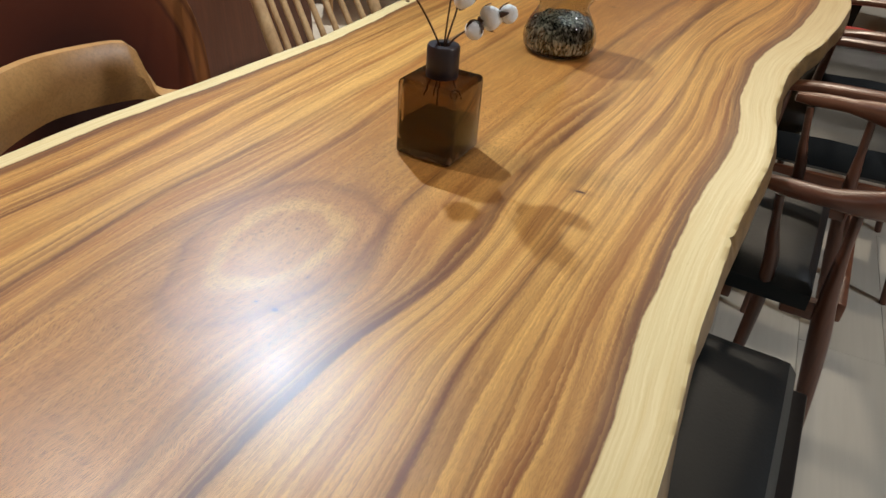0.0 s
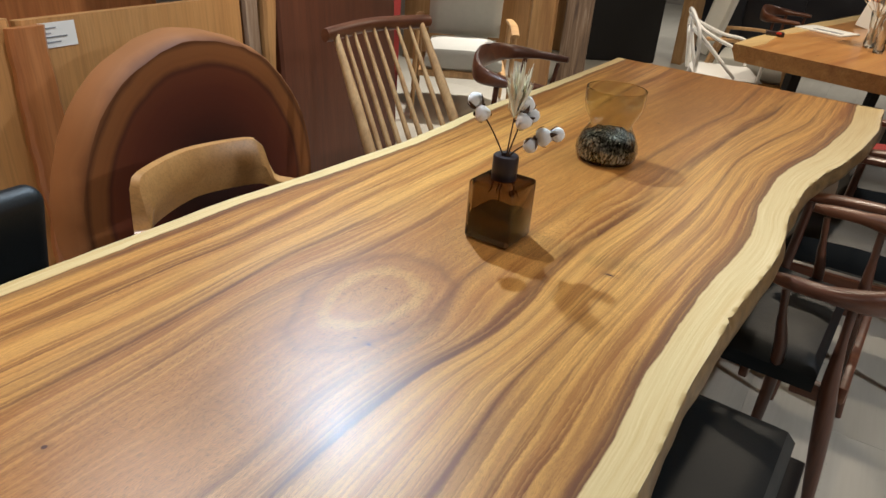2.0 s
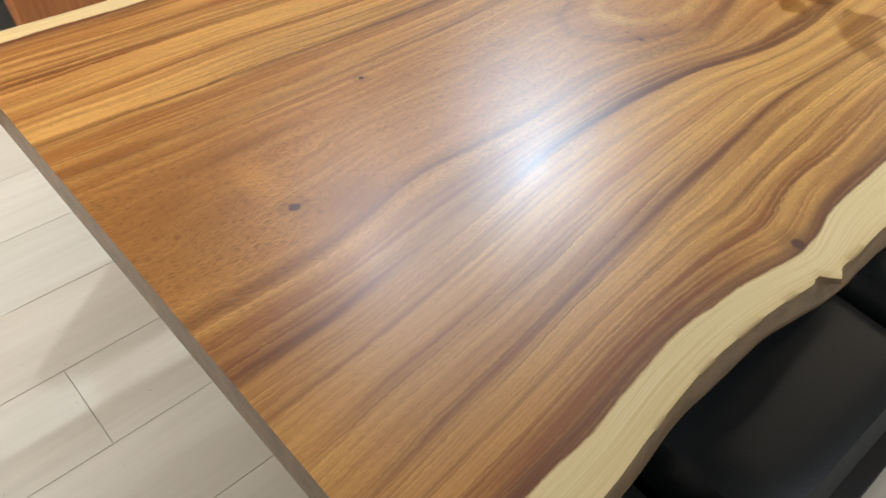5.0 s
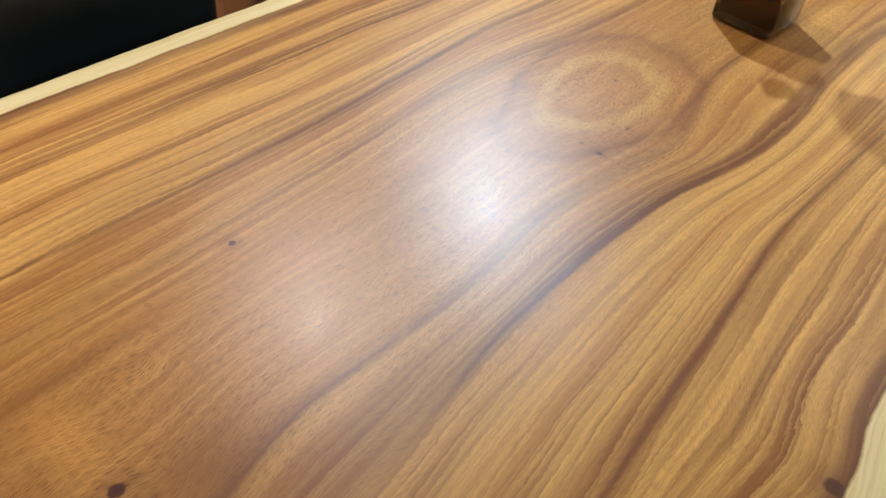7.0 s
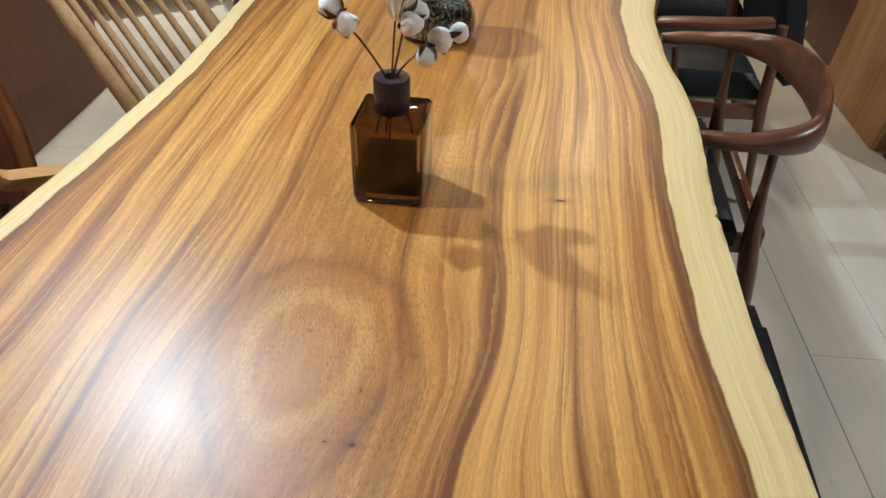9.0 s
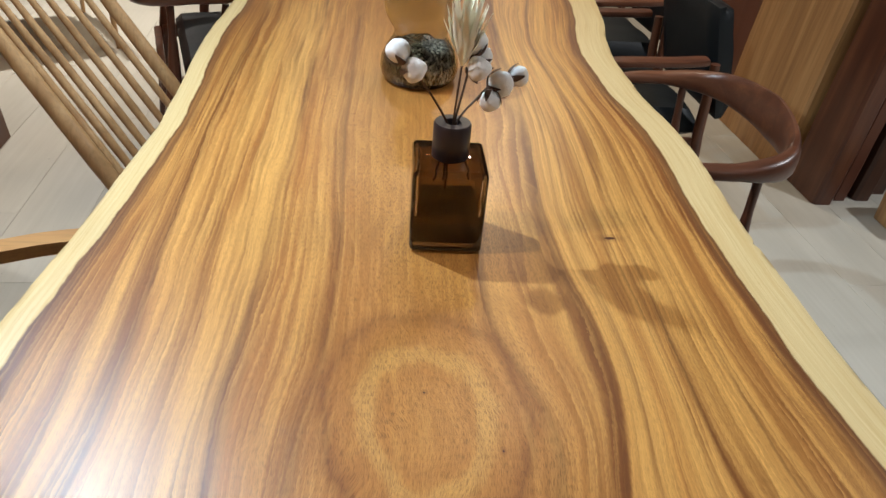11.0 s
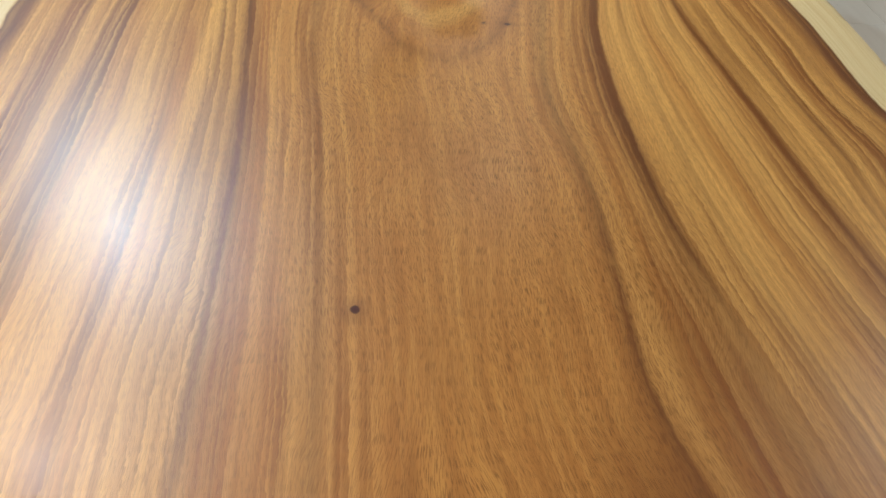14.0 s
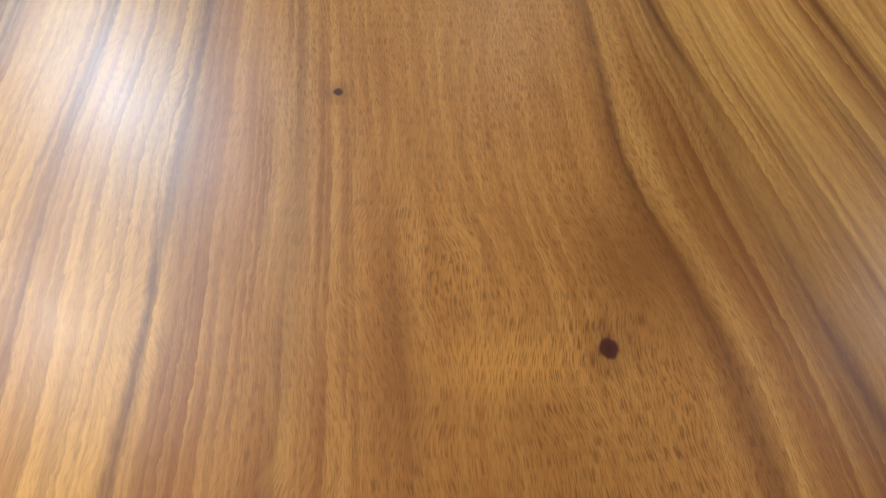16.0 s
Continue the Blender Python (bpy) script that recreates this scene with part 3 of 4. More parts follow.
# lines of the figure: place across the bands, then (length, offset) knots along the trunk
FIGURE = [
    (-0.376, [(-1.15, -.43), (-.22, -.391), (0, -.376), (.8, -.376), (1.0, -.367), (1.7, -.33), (2.65, -.30)]),
    (-0.240, [(-1.15, -.26), (-.9, -.253), (-.67, -.241), (-.45, -.232), (-.3, -.238), (-.03, -.248), (.1, -.235), (.3, -.222), (.76, -.198), (1.7, -.16), (2.65, -.12)]),
    (-0.150, [(-1.15, -.17), (-.7, -.15), (-.4, -.15), (-.2, -.165), (-.04, -.147), (.08, -.122), (.3, -.105), (.8, -.10), (1.7, -.05), (2.65, .05)]),
    (0.140, [(-1.15, .15), (-.95, .151), (-.87, .140), (-.75, .114), (-.62, .121), (-.5, .130), (-.33, .112), (-.2, .135), (-.08, .163), (.02, .140), (.12, .105), (.3, .115), (.8, .155), (1.69, .236), (2.02, .295), (2.65, .31)]),
    (0.215, [(-1.15, .25), (-.93, .241), (-.76, .222), (-.53, .197), (-.35, .196), (-.2, .208), (-.05, .245), (.05, .260), (.16, .259), (.265, .244), (.45, .252), (.8, .30), (1.7, .37), (2.1, .43), (2.65, .46)]),
    (0.370, [(-1.15, .44), (-.65, .392), (-.5, .376), (-.3, .364), (-.14, .346), (.2, .368), (.5, .385), (.86, .42), (1.4, .43), (1.7, .48), (2.1, .57), (2.65, .59)]),
]
SAP_RIGHT = [(-1.15, .050), (-.62, .050), (-.47, .044), (-.44, .046), (-.33, .066), (.1, .077), (.5, .082), (.9, .080), (1.4, .096), (2.65, .106)]


def knots_at(knots, y, half=0.05):
    ys, xs = zip(*knots)
    return float(np.mean(np.interp(y + np.linspace(-half, half, 7), ys, xs)))


def figure_row(y):
    """Offsets of the figure's lines at one length, from live edge to live edge."""
    xs = [smooth_edge(EDGE_L, y)] + [knots_at(k, y) for u, k in FIGURE]
    us = [-0.555] + [u for u, k in FIGURE]
    right = smooth_edge(EDGE_R, y)
    # the branch stub in the right edge pulls the grain outward
    pull = 0.007 * math.exp(-((y + 0.44) / 0.05) ** 2)
    return xs + [right - knots_at(SAP_RIGHT, y, 0.03) + pull, right + 0.02], us + [0.515, 0.63]


def slab_mesh():
    nx, ny = 110, 420
    rows, uvs = [], []
    for j in range(ny + 1):
        y = Y0 + (Y1 - Y0) * j / ny
        xl, xr = edge_left(y), edge_right(y)
        under = smooth_edge(EDGE_R, y) - 0.002
        row = []
        for i in range(nx + 1):
            f = i / nx
            x = xl + (xr - xl) * f
            d = min(x - xl, xr - x)
            row.append((x, y - 0.022 * (j == ny) * (x - 0.2) / 0.6, TOP - 0.003 * max(0, 1 - d / 0.006) ** 2))
        lumpr = 0.007 * noise.noise((1.1, y * 7, 0.3))
        lumpl = 0.006 * noise.noise((4.1, y * 7, 0.3))
        for k, (dx, dz) in enumerate(((0.003, 0.010), (0.007, 0.022), (0.012, 0.038), (0.012, 0.054), (0.004, THICK))):
            row.append(((xr if k < 1 else under) + dx + lumpr * (k > 0) + 0.0012 * noise.noise((k * 2.1, y * 22, 3)), y, TOP - dz))
        for f in (0.75, 0.5, 0.25):
            row.append((xl + (xr - xl) * f, y, TOP - THICK))
        for k, (dx, dz) in enumerate(((0.022, THICK), (0.009, 0.054), (0.0, 0.038), (-0.004, 0.022), (-0.003, 0.010))):
            row.append((xl + dx + lumpl * (k < 4) + 0.003 * noise.noise((k * 2.1, y * 22, 9)), y, TOP - dz))
        rows.append(row)
    n = len(rows[0])
    verts = [p for row in rows for p in row]
    faces = []
    for j in range(ny):
        a, b = j * n, (j + 1) * n
        for i in range(n):
            k = (i + 1) % n
            faces.append((a + i, a + k, b + k, b + i))
    faces.append(tuple(range(n))[::-1])
    faces.append(tuple(range(ny * n, ny * n + n)))
    me = bpy.data.meshes.new("slab_top")
    me.from_pydata(verts, [], faces)
    lay = [me.uv_layers.new(name=k) for k in ("grain", "edge")]
    idx = np.zeros(len(me.loops), dtype=np.int32)
    me.loops.foreach_get("vertex_index", idx)
    arr = np.zeros((len(verts), 4), dtype=np.float32)
    for j, row in enumerate(rows):
        y = row[0][1]
        fx, fu = figure_row(y)
        x = np.array([v[0] for v in row])
        arr[j * n:(j + 1) * n, 0] = np.interp(x, fx, fu)
        arr[j * n:(j + 1) * n, 1] = y
        arr[j * n:(j + 1) * n, 2] = x - edge_left(y) - 0.045
        arr[j * n:(j + 1) * n, 3] = smooth_edge(EDGE_R, y) - x - knots_at(SAP_RIGHT, y, 0.03)
    for k, l in enumerate(lay):
        l.data.foreach_set("uv", arr[idx][:, 2 * k:2 * k + 2].ravel())
    for f in me.polygons:
        f.use_smooth = len(f.vertices) == 4
    me.update()
    me.set_sharp_from_angle(angle=radians(50))
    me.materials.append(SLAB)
    return me


slab_table = thing("slab_table", "large live-edge slab table with striped brown heartwood and pale sapwood edges", "table")
top = new("tabletop", slab_mesh())
top.parent = slab_table
for y in (-0.5, 2.0):
    leg = part("leg_frame", rbox(0.62, 0.08, 0.012, (0.06, y, TOP - THICK - 0.006), 0.002), BLACKSTEEL, slab_table, "black steel trestle leg")
    bm = bmesh.new()
    for x in (-0.2, 0.32):
        rbox(0.08, 0.05, TOP - THICK - 0.03, (x, y, (TOP - THICK - 0.012) / 2 + 0.004), 0.003, 1, None, bm)
    rbox(0.64, 0.08, 0.018, (0.06, y, 0.009), 0.002, 1, None, bm)
    part("post", bm, BLACKSTEEL, leg)

# ---- diffuser bottle, cotton and dry grass, vase ----
BX, BY, BROT = 0.0665, 0.3735, -3.5
bottle = thing("diffuser_bottle", "square smoked brown glass bottle with black collar on the slab table", "bottle", pose(BX, BY, TOP, 0, 0, BROT))
S, HB, W = 0.118, 0.146, 0.0075
bm = rbox(S, S, HB, (0, 0, HB / 2 + 0.0006), 0.0095, 4)
inner = bmesh.new()
rbox(S - 2 * W, S - 2 * W, HB - 0.022, (0, 0, HB / 2 + 0.005), 0.008, 3, None, inner)
bmesh.ops.reverse_faces(inner, faces=inner.faces)
shell = bpy.data.meshes.new("glass_body")
absorb(bm, inner)
bm.to_mesh(shell)
bm.free()
shell.materials.append(SMOKE)
for f in shell.polygons:
    f.use_smooth = True
shell.set_sharp_from_angle(angle=radians(35))
body = new("glass_body", shell)
body.parent = bottle
part("liquid", rbox(S - 2 * W + 0.0012, S - 2 * W + 0.0012, 0.056, (0, 0, 0.0438), 0.0085, 3), LIQUID, bottle, "dark brown scented liquid")
part("collar", lathe([(0.012, HB + 0.001), (0.0285, HB + 0.001), (0.0295, HB + 0.003), (0.0295, HB + 0.055), (0.0275, HB + 0.0585), (0.0125, HB + 0.0585), (0.0115, HB + 0.056), (0.0115, HB + 0.012), (0.012, HB + 0.001)], 40), CAPMAT, bottle, "matt black cylindrical collar")


def boll(centre, r, parent, axis, seed):
    """A tuft of cotton: four soft lobes."""
    rnd = random.Random(seed)
    bm = bmesh.new()
    ax = Vector(axis).normalized()
    s = bmesh.new()
    bmesh.ops.create_icosphere(s, subdivisions=3, radius=r)
    for v in s.verts:
        p = v.co / r
        k = 1 + 0.10 * math.cos(3 * math.atan2(p.y, p.x)) * (1 - p.z * p.z) + 0.09 * noise.noise(p * 2.4 + Vector((seed, 0, 0)))
        v.co = v.co * k
    bmesh.ops.transform(s, matrix=Matrix.Translation(centre) @ ax.to_track_quat("Z", "Y").to_matrix().to_4x4(), verts=s.verts)
    absorb(bm, s)
    part("cotton_boll", bm, COTTON, parent, "fluffy white cotton tuft")
    for k in range(4):
        a = k * math.pi / 2 + rnd.uniform(-0.3, 0.3)
        q = ax.to_track_quat("Z", "Y")
        def at(u, v):
            return Vector(centre) + q @ Vector((math.cos(a) * u, math.sin(a) * u, v))
        pts = curve_points([at(0.002, -r * 1.12), at(r * 0.75, -r * 0.86), at(r * 1.08, -r * 0.25), at(r * 1.2, r * 0.25)], 8)
        part("husk", sweep(pts, [(0.004, 0.002)] + [(0.010, 0.0022)] * 3 + [(0.010, 0.002), (0.008, 0.002), (0.006, 0.0016), (0.004, 0.0014), (0.0012, 0.001)], 6, ax), HUSK, parent)


MOUTH = Vector((BX, BY, TOP + HB + 0.05))


def cotton_stem(label, bolls, seed):
    t = thing("cotton_stem", label, "dried flower", None, "cotton stems in the bottle")
    tip = Vector(bolls[0][0]) - Vector(bolls[0][2]) * bolls[0][1] * 1.1
    foot = MOUTH + Vector((-0.45 * (tip.x - MOUTH.x), -0.4 * (tip.y - MOUTH.y), -0.085))
    mid = MOUTH + Vector((0.1 * (tip.x - MOUTH.x), 0.1 * (tip.y - MOUTH.y), 0.005))
    part("stem", sweep(curve_points([foot, mid, mid.lerp(tip, 0.55) + Vector((0.002, 0.001, 0.004)), tip], 14), (0.0036, 0.0036), 7), HUSK, t)
    for i, (c, r, ax) in enumerate(bolls):
        c = Vector(c)
        if i:
            part("twig", sweep([tip, tip.lerp(c, 0.5), c - Vector(ax) * r], (0.003, 0.003), 6), HUSK, t)
        boll(c, r, t, ax, seed + i)


cotton_stem("dried cotton stem with two white tufts leaning outward", [((-0.022, 0.366, 1.064), 0.0175, (-0.6, 0.0, 0.8)), ((0.002, 0.360, 1.040), 0.018, (0.5, -0.5, 0.3))], 3)
cotton_stem("upright dried cotton stem with stacked white tufts", [((0.092, 0.390, 1.074), 0.018, (0.2, 0.1, 1.0)), ((0.098, 0.372, 1.040), 0.018, (0.2, -0.8, 0.3)), ((0.108, 0.400, 1.050), 0.014, (0.8, 0.4, 0.4))], 11)
cotton_stem("dried cotton stem with open husks bent sideways", [((0.140, 0.400, 1.008), 0.020, (0.7, -0.3, 0.2)), ((0.168, 0.408, 1.018), 0.0155, (1.0, 0.2, 0.3)), ((0.120, 0.376, 0.988), 0.016, (-0.1, -0.5, -0.8))], 21)

grass = thing("dried_grass", "stem of bleached dry grass with a feathery brush head", "dried flower")
gx, gy = BX + 0.008, BY + 0.004
part("stem", sweep(curve_points([(BX - 0.004, BY, TOP + 0.09), (BX, BY, TOP + HB + 0.05), (gx, gy, 1.062)], 8), (0.0032, 0.0032), 7), HUSK, grass)
rnd = random.Random(5)
bm = bmesh.new()
for k in range(84):
    a, rr = rnd.uniform(0, 2 * math.pi), math.sqrt(rnd.random())
    h = rnd.uniform(0.050, 0.125) * (1 - 0.25 * rr)
    z0 = 1.042 + rnd.uniform(0, 0.03)
    base = Vector((gx + math.cos(a) * 0.006 * rr, gy + math.sin(a) * 0.006 * rr, z0))
    midp = Vector((gx + math.cos(a) * 0.021 * rr, gy + math.sin(a) * 0.021 * rr, z0 + h * 0.45))
    end = Vector((gx + math.cos(a) * 0.031 * rr + rnd.uniform(-.006, .006), gy + math.sin(a) * 0.031 * rr + rnd.uniform(-.006, .006), z0 + h))
    sweep([base, midp, end], [(0.0030, 0.0014), (0.0092, 0.0018), (0.0006, 0.0005)], 4, (math.cos(a), math.sin(a), 0.1), bm)
part("brush_head", bm, STRAW, grass, "pale feathery brush head")

VX, VY = 0.080, 1.088
vase = thing("glass_vase", "waisted olive glass vase with dark glittering grit", "vase", pose(VX, VY, TOP))
vase.scale = (0.965, 0.965, 0.965)
OUT = [(0.062, 0.001), (0.084, 0.003), (0.096, 0.016), (0.1005, 0.038), (0.097, 0.060), (0.087, 0.084), (0.073, 0.106), (0.0665, 0.120), (0.0675, 0.130), (0.077, 0.144), (0.088, 0.164), (0.0935, 0.190), (0.0945, 0.222), (0.0940, 0.234)]
prof = [(0, 0.001)] + OUT + [(0.0925, 0.2352)] + [(max(r - 0.0032, 0.01), max(z, 0.008)) for r, z in OUT[::-1]] + [(0, 0.008)]
part("vase_wall", lathe(prof, 56), PALEGLASS, vase)
fill = [(0, 0.0095)] + [(r - 0.0045, max(z + 0.001, 0.0095)) for r, z in OUT[:6]]
bm = lathe(fill + [(0.074, 0.094), (0.058, 0.096), (0.035, 0.101), (0, 0.098)], 56)
for v in bm.verts:
    if v.co.z > 0.088:
        v.co.z += 0.010 * noise.noise(v.co * 35)
part("grit_filling", bm, GRIT, vase, "dark grey and silver glittering grit")


# ---- seating ----
def elbow_chair(m, label, group="walnut armchairs"):
    """Curved-rail walnut armchair; front is local +y."""
    t = thing("elbow_chair", label, "chair", m, group)
    ctrl = [(-0.288, 0.195, 0.684), (-0.298, 0.06, 0.688), (-0.262, -0.060, 0.692), (-0.16, -0.118, 0.700), (0.0, -0.142, 0.702), (0.16, -0.118, 0.700), (0.262, -0.060, 0.692), (0.298, 0.06, 0.688), (0.288, 0.195, 0.684)]
    pts = curve_points(ctrl, 48)
    sizes = []
    for i in range(49):
        f = abs(i / 24 - 1)
        back = max(0, 1 - f * 1.35)
        tip = max(0, (f - 0.90) / 0.10)
        sizes.append(((0.040 - 0.014 * back + 0.014 * max(0, 1 - abs(f - 0.62) / 0.3)) * (1 - 0.3 * tip), 0.036 + 0.080 * back ** 0.8 - 0.010 * tip))
    part("arm_rail", sweep(pts, sizes, 14, (0, 0, 1), None, 2.6), WALNUT, t, "steam-bent walnut back and arm rail")
    for s in (-1, 1):
        part("rear_leg", sweep(curve_points([(s * 0.298, -0.075, 0.0), (s * 0.286, -0.035, 0.30), (s * 0.278, -0.012, 0.46), (s * 0.282, 0.0, 0.670)], 14), [(0.022 + 0.026 * math.sin(math.pi * min(1, i / 12)), 0.022 + 0.026 * math.sin(math.pi * min(1, i / 12))) for i in range(15)], 12, (0, 1, 0)), WALNUT_UP, t)
        part("front_leg", sweep(curve_points([(s * 0.245, 0.130, 0.0), (s * 0.262, 0.118, 0.42), (s * 0.278, 0.140, 0.58), (s * 0.287, 0.152, 0.664)], 14), [(0.020 + 0.014 * math.sin(math.pi * min(1, i / 10)), 0.020 + 0.014 * math.sin(math.pi * min(1, i / 10))) for i in range(15)], 10, (0, 1, 0)), WALNUT_UP, t)
        part("side_rail", rbox(0.026, 0.10, 0.05, (s * 0.266, 0.022, 0.405), 0.006), WALNUT, t)
    part("front_rail", rbox(0.50, 0.024, 0.045, (0, 0.19, 0.372), 0.006), WALNUT, t)
    part("rear_rail", rbox(0.50, 0.024, 0.05, (0, -0.045, 0.405), 0.006), WALNUT, t)
    part("seat", cushion(0.575, 0.36, 0.085, (0, 0.195, 0.430), 0.03, 0.012), BLACKLEATHER, t, "black leather seat pad")
    return t


elbow = elbow_chair(pose(0.866, 1.022, 0, 0, 0, 86), "walnut elbow chair with black leather seat drawn to the table")
copy = copy_thing(elbow, pose(-0.74, 2.10, 0, 0, 0, -76) @ Matrix.Diagonal((1.13, 1.13, 1.06, 1)))
tagged(copy, "walnut elbow chair with black leather seat beside the table's pale edge")
tag = part("paper_tag", rbox(0.03, 0.05, 0.001, (-0.896, 2.14, 0.8075), 0), PAPER, None, "", False)
tagged(tag, "small white paper tag lying on the chair rail", "tag")


def padded_armchair(m, label):
    """Upholstered black armchair with straight walnut arms; front is local +y."""
    t = thing("padded_armchair", label, "chair", m, "black armchairs")
    for s in (-1, 1):
        part("arm", sweep(curve_points([(s * 0.27, 0.22, 0.640), (s * 0.275, 0.10, 0.655), (s * 0.275, -0.08, 0.660), (s * 0.268, -0.19, 0.666)], 12), [(0.046, 0.026)] + [(0.058, 0.028)] * 11 + [(0.05, 0.026)], 12, (0, 0, 1), None, 3.0), WALNUT, t)
        part("front_leg", sweep([(s * 0.265, 0.235, 0.0), (s * 0.268, 0.215, 0.35), (s * 0.272, 0.20, 0.635)], [(0.024, 0.024), (0.036, 0.036), (0.03, 0.03)], 10, (0, 1, 0)), WALNUT_UP, t)
        part("rear_leg", sweep([(s * 0.255, -0.29, 0.0), (s * 0.262, -0.235, 0.40), (s * 0.265, -0.225, 0.655)], [(0.024, 0.024), (0.038, 0.038), (0.032, 0.032)], 10, (0, 1, 0)), WALNUT_UP, t)
        part("side_rail", rbox(0.024, 0.43, 0.05, (s * 0.252, -0.01, 0.36), 0.006), WALNUT, t)
    part("seat", cushion(0.485, 0.50, 0.095, (0, 0.005, 0.425), 0.04, 0.016), BLACKLEATHER, t, "black leather seat cushion")
    part("backrest", cushion(0.50, 0.40, 0.075, (0, -0.265, 0.645), 0.035, 0.018, Euler((radians(76), 0, 0)).to_matrix().to_4x4()), BLACKLEATHER, t, "black leather back cushion")
    return t


arm1 = padded_armchair(pose(0.875, 1.815, 0, 0, 0, 90), "black leather armchair with straight walnut arms at the table")
copy_thing(arm1, pose(0.99, 2.52, 0, 0, 0, 92))

bench = thing("leather_bench", "long black leather bench with stitched seams under the slab edge", "bench", pose(0.768, 0.0, 0, 0, 0, -3.0))
for a, b in ((-1.16, -0.682), (-0.680, -0.092), (-0.090, 0.525)):
    part("seat_panel", cushion(0.40, b - a, 0.085, (-0.165, (a + b) / 2, 0.408), 0.045, 0.016), BLACKLEATHER, bench)
part("bench_frame", rbox(0.42, 1.66, 0.06, (-0.150, -0.32, 0.337), 0.006), BLACKSTEEL, bench)
for y in (-1.06, 0.44):
    for x in (-0.33, -0.04):
        part("leg", rbox(0.035, 0.035, 0.318, (x, y, 0.159), 0.004), BLACKSTEEL, bench)

black = thing("leather_chair", "black leather dining chair with upright padded back", "chair", pose(-0.585, -0.52, 0, 0, 0, -90), "black dining chairs")
part("backrest", rbox(0.54, 0.075, 0.47, (0, -0.175, 0.632), 0.036, 4, Euler((radians(-10), 0, 0)).to_matrix().to_4x4()), BLACKLEATHER, black)
part("seat", cushion(0.48, 0.46, 0.08, (0, 0.06, 0.425), 0.035, 0.012), BLACKLEATHER, black)
for sx in (-1, 1):
    for sy in (-0.16, 0.26):
        part("leg", sweep([(sx * 0.21, sy, 0), (sx * 0.20, sy, 0.40)], [(0.026, 0.026), (0.036, 0.036)], 8, (0, 1, 0)), WALNUT_UP, black)


def wrap_chair(m):
    """Bent-wood chair whose tall back runs into low arms; front is local +y."""
    t = thing("bentwood_armchair", "light bent-oak armchair with tall curved back and dark seat", "chair", m)
    ctrl = [(-0.295, 0.20), (-0.292, 0.06), (-0.262, -0.055), (-0.205, -0.13), (0.0, -0.185), (0.205, -0.13), (0.262, -0.055), (0.292, 0.06), (0.295, 0.20)]
    pts = curve_points([(x, y, 0) for x, y in ctrl], 60)
    bm = bmesh.new()
    rings = []
    for i, p in enumerate(pts):
        d = (pts[min(i + 1, 60)] - pts[max(i - 1, 0)]).normalized()
        nrm = Vector((d.y, -d.x, 0))
        f = abs(i / 30 - 1)
        k = 1 / (1 + math.exp((f - 0.29) * 60))
        top, low = 0.655 + (0.117 + 0.014 * (1 - f)) * k, 0.630 + 0.025 * (1 - f) * k
        flare = 0.022 * k
        th = 0.011 + 0.010 * (1 - k)
        ring = []
        for z, o in ((low, -th), ((low + top) / 2, -th - 0.012 * k), (top, -th + flare), (top, th + flare), ((low + top) / 2, th - 0.012 * k), (low, th)):
            ring.append(bm.verts.new((p.x + nrm.x * o, p.y + nrm.y * o, z)))
        rings.append(ring)
    for a, b in zip(rings, rings[1:]):
        for k in range(6):
            bm.faces.new((a[k], a[(k + 1) % 6], b[(k + 1) % 6], b[k]))
    bm.faces.new(rings[0][::-1])
    bm.faces.new(rings[-1])
    part("wrap_back", bm, OAKBENT, t, "bent light oak back and arms")
    for s in (-1, 1):
        part("front_leg", sweep([(s * 0.265, 0.20, 0), (s * 0.275, 0.17, 0.42), (s * 0.275, 0.12, 0.625)], [(0.026, 0.026), (0.036, 0.036), (0.03, 0.03)], 10, (0, 1, 0)), WALNUT_UP, t)
        part("rear_leg", sweep([(s * 0.22, -0.22, 0), (s * 0.205, -0.14, 0.42), (s * 0.215, -0.115, 0.60)], [(0.026, 0.026), (0.036, 0.036), (0.03, 0.03)], 10, (0, 1, 0)), WALNUT_UP, t)
    part("seat", cushion(0.50, 0.46, 0.06, (0, 0.01, 0.44), 0.035, 0.012), plain("dark_brown_leather", (0.028, 0.016, 0.014), 0.45, 0, 0.2, 140, 0.2), t)
    return t


wrap_chair(pose(-0.617, 0.225, 0, 0, 0, -90))


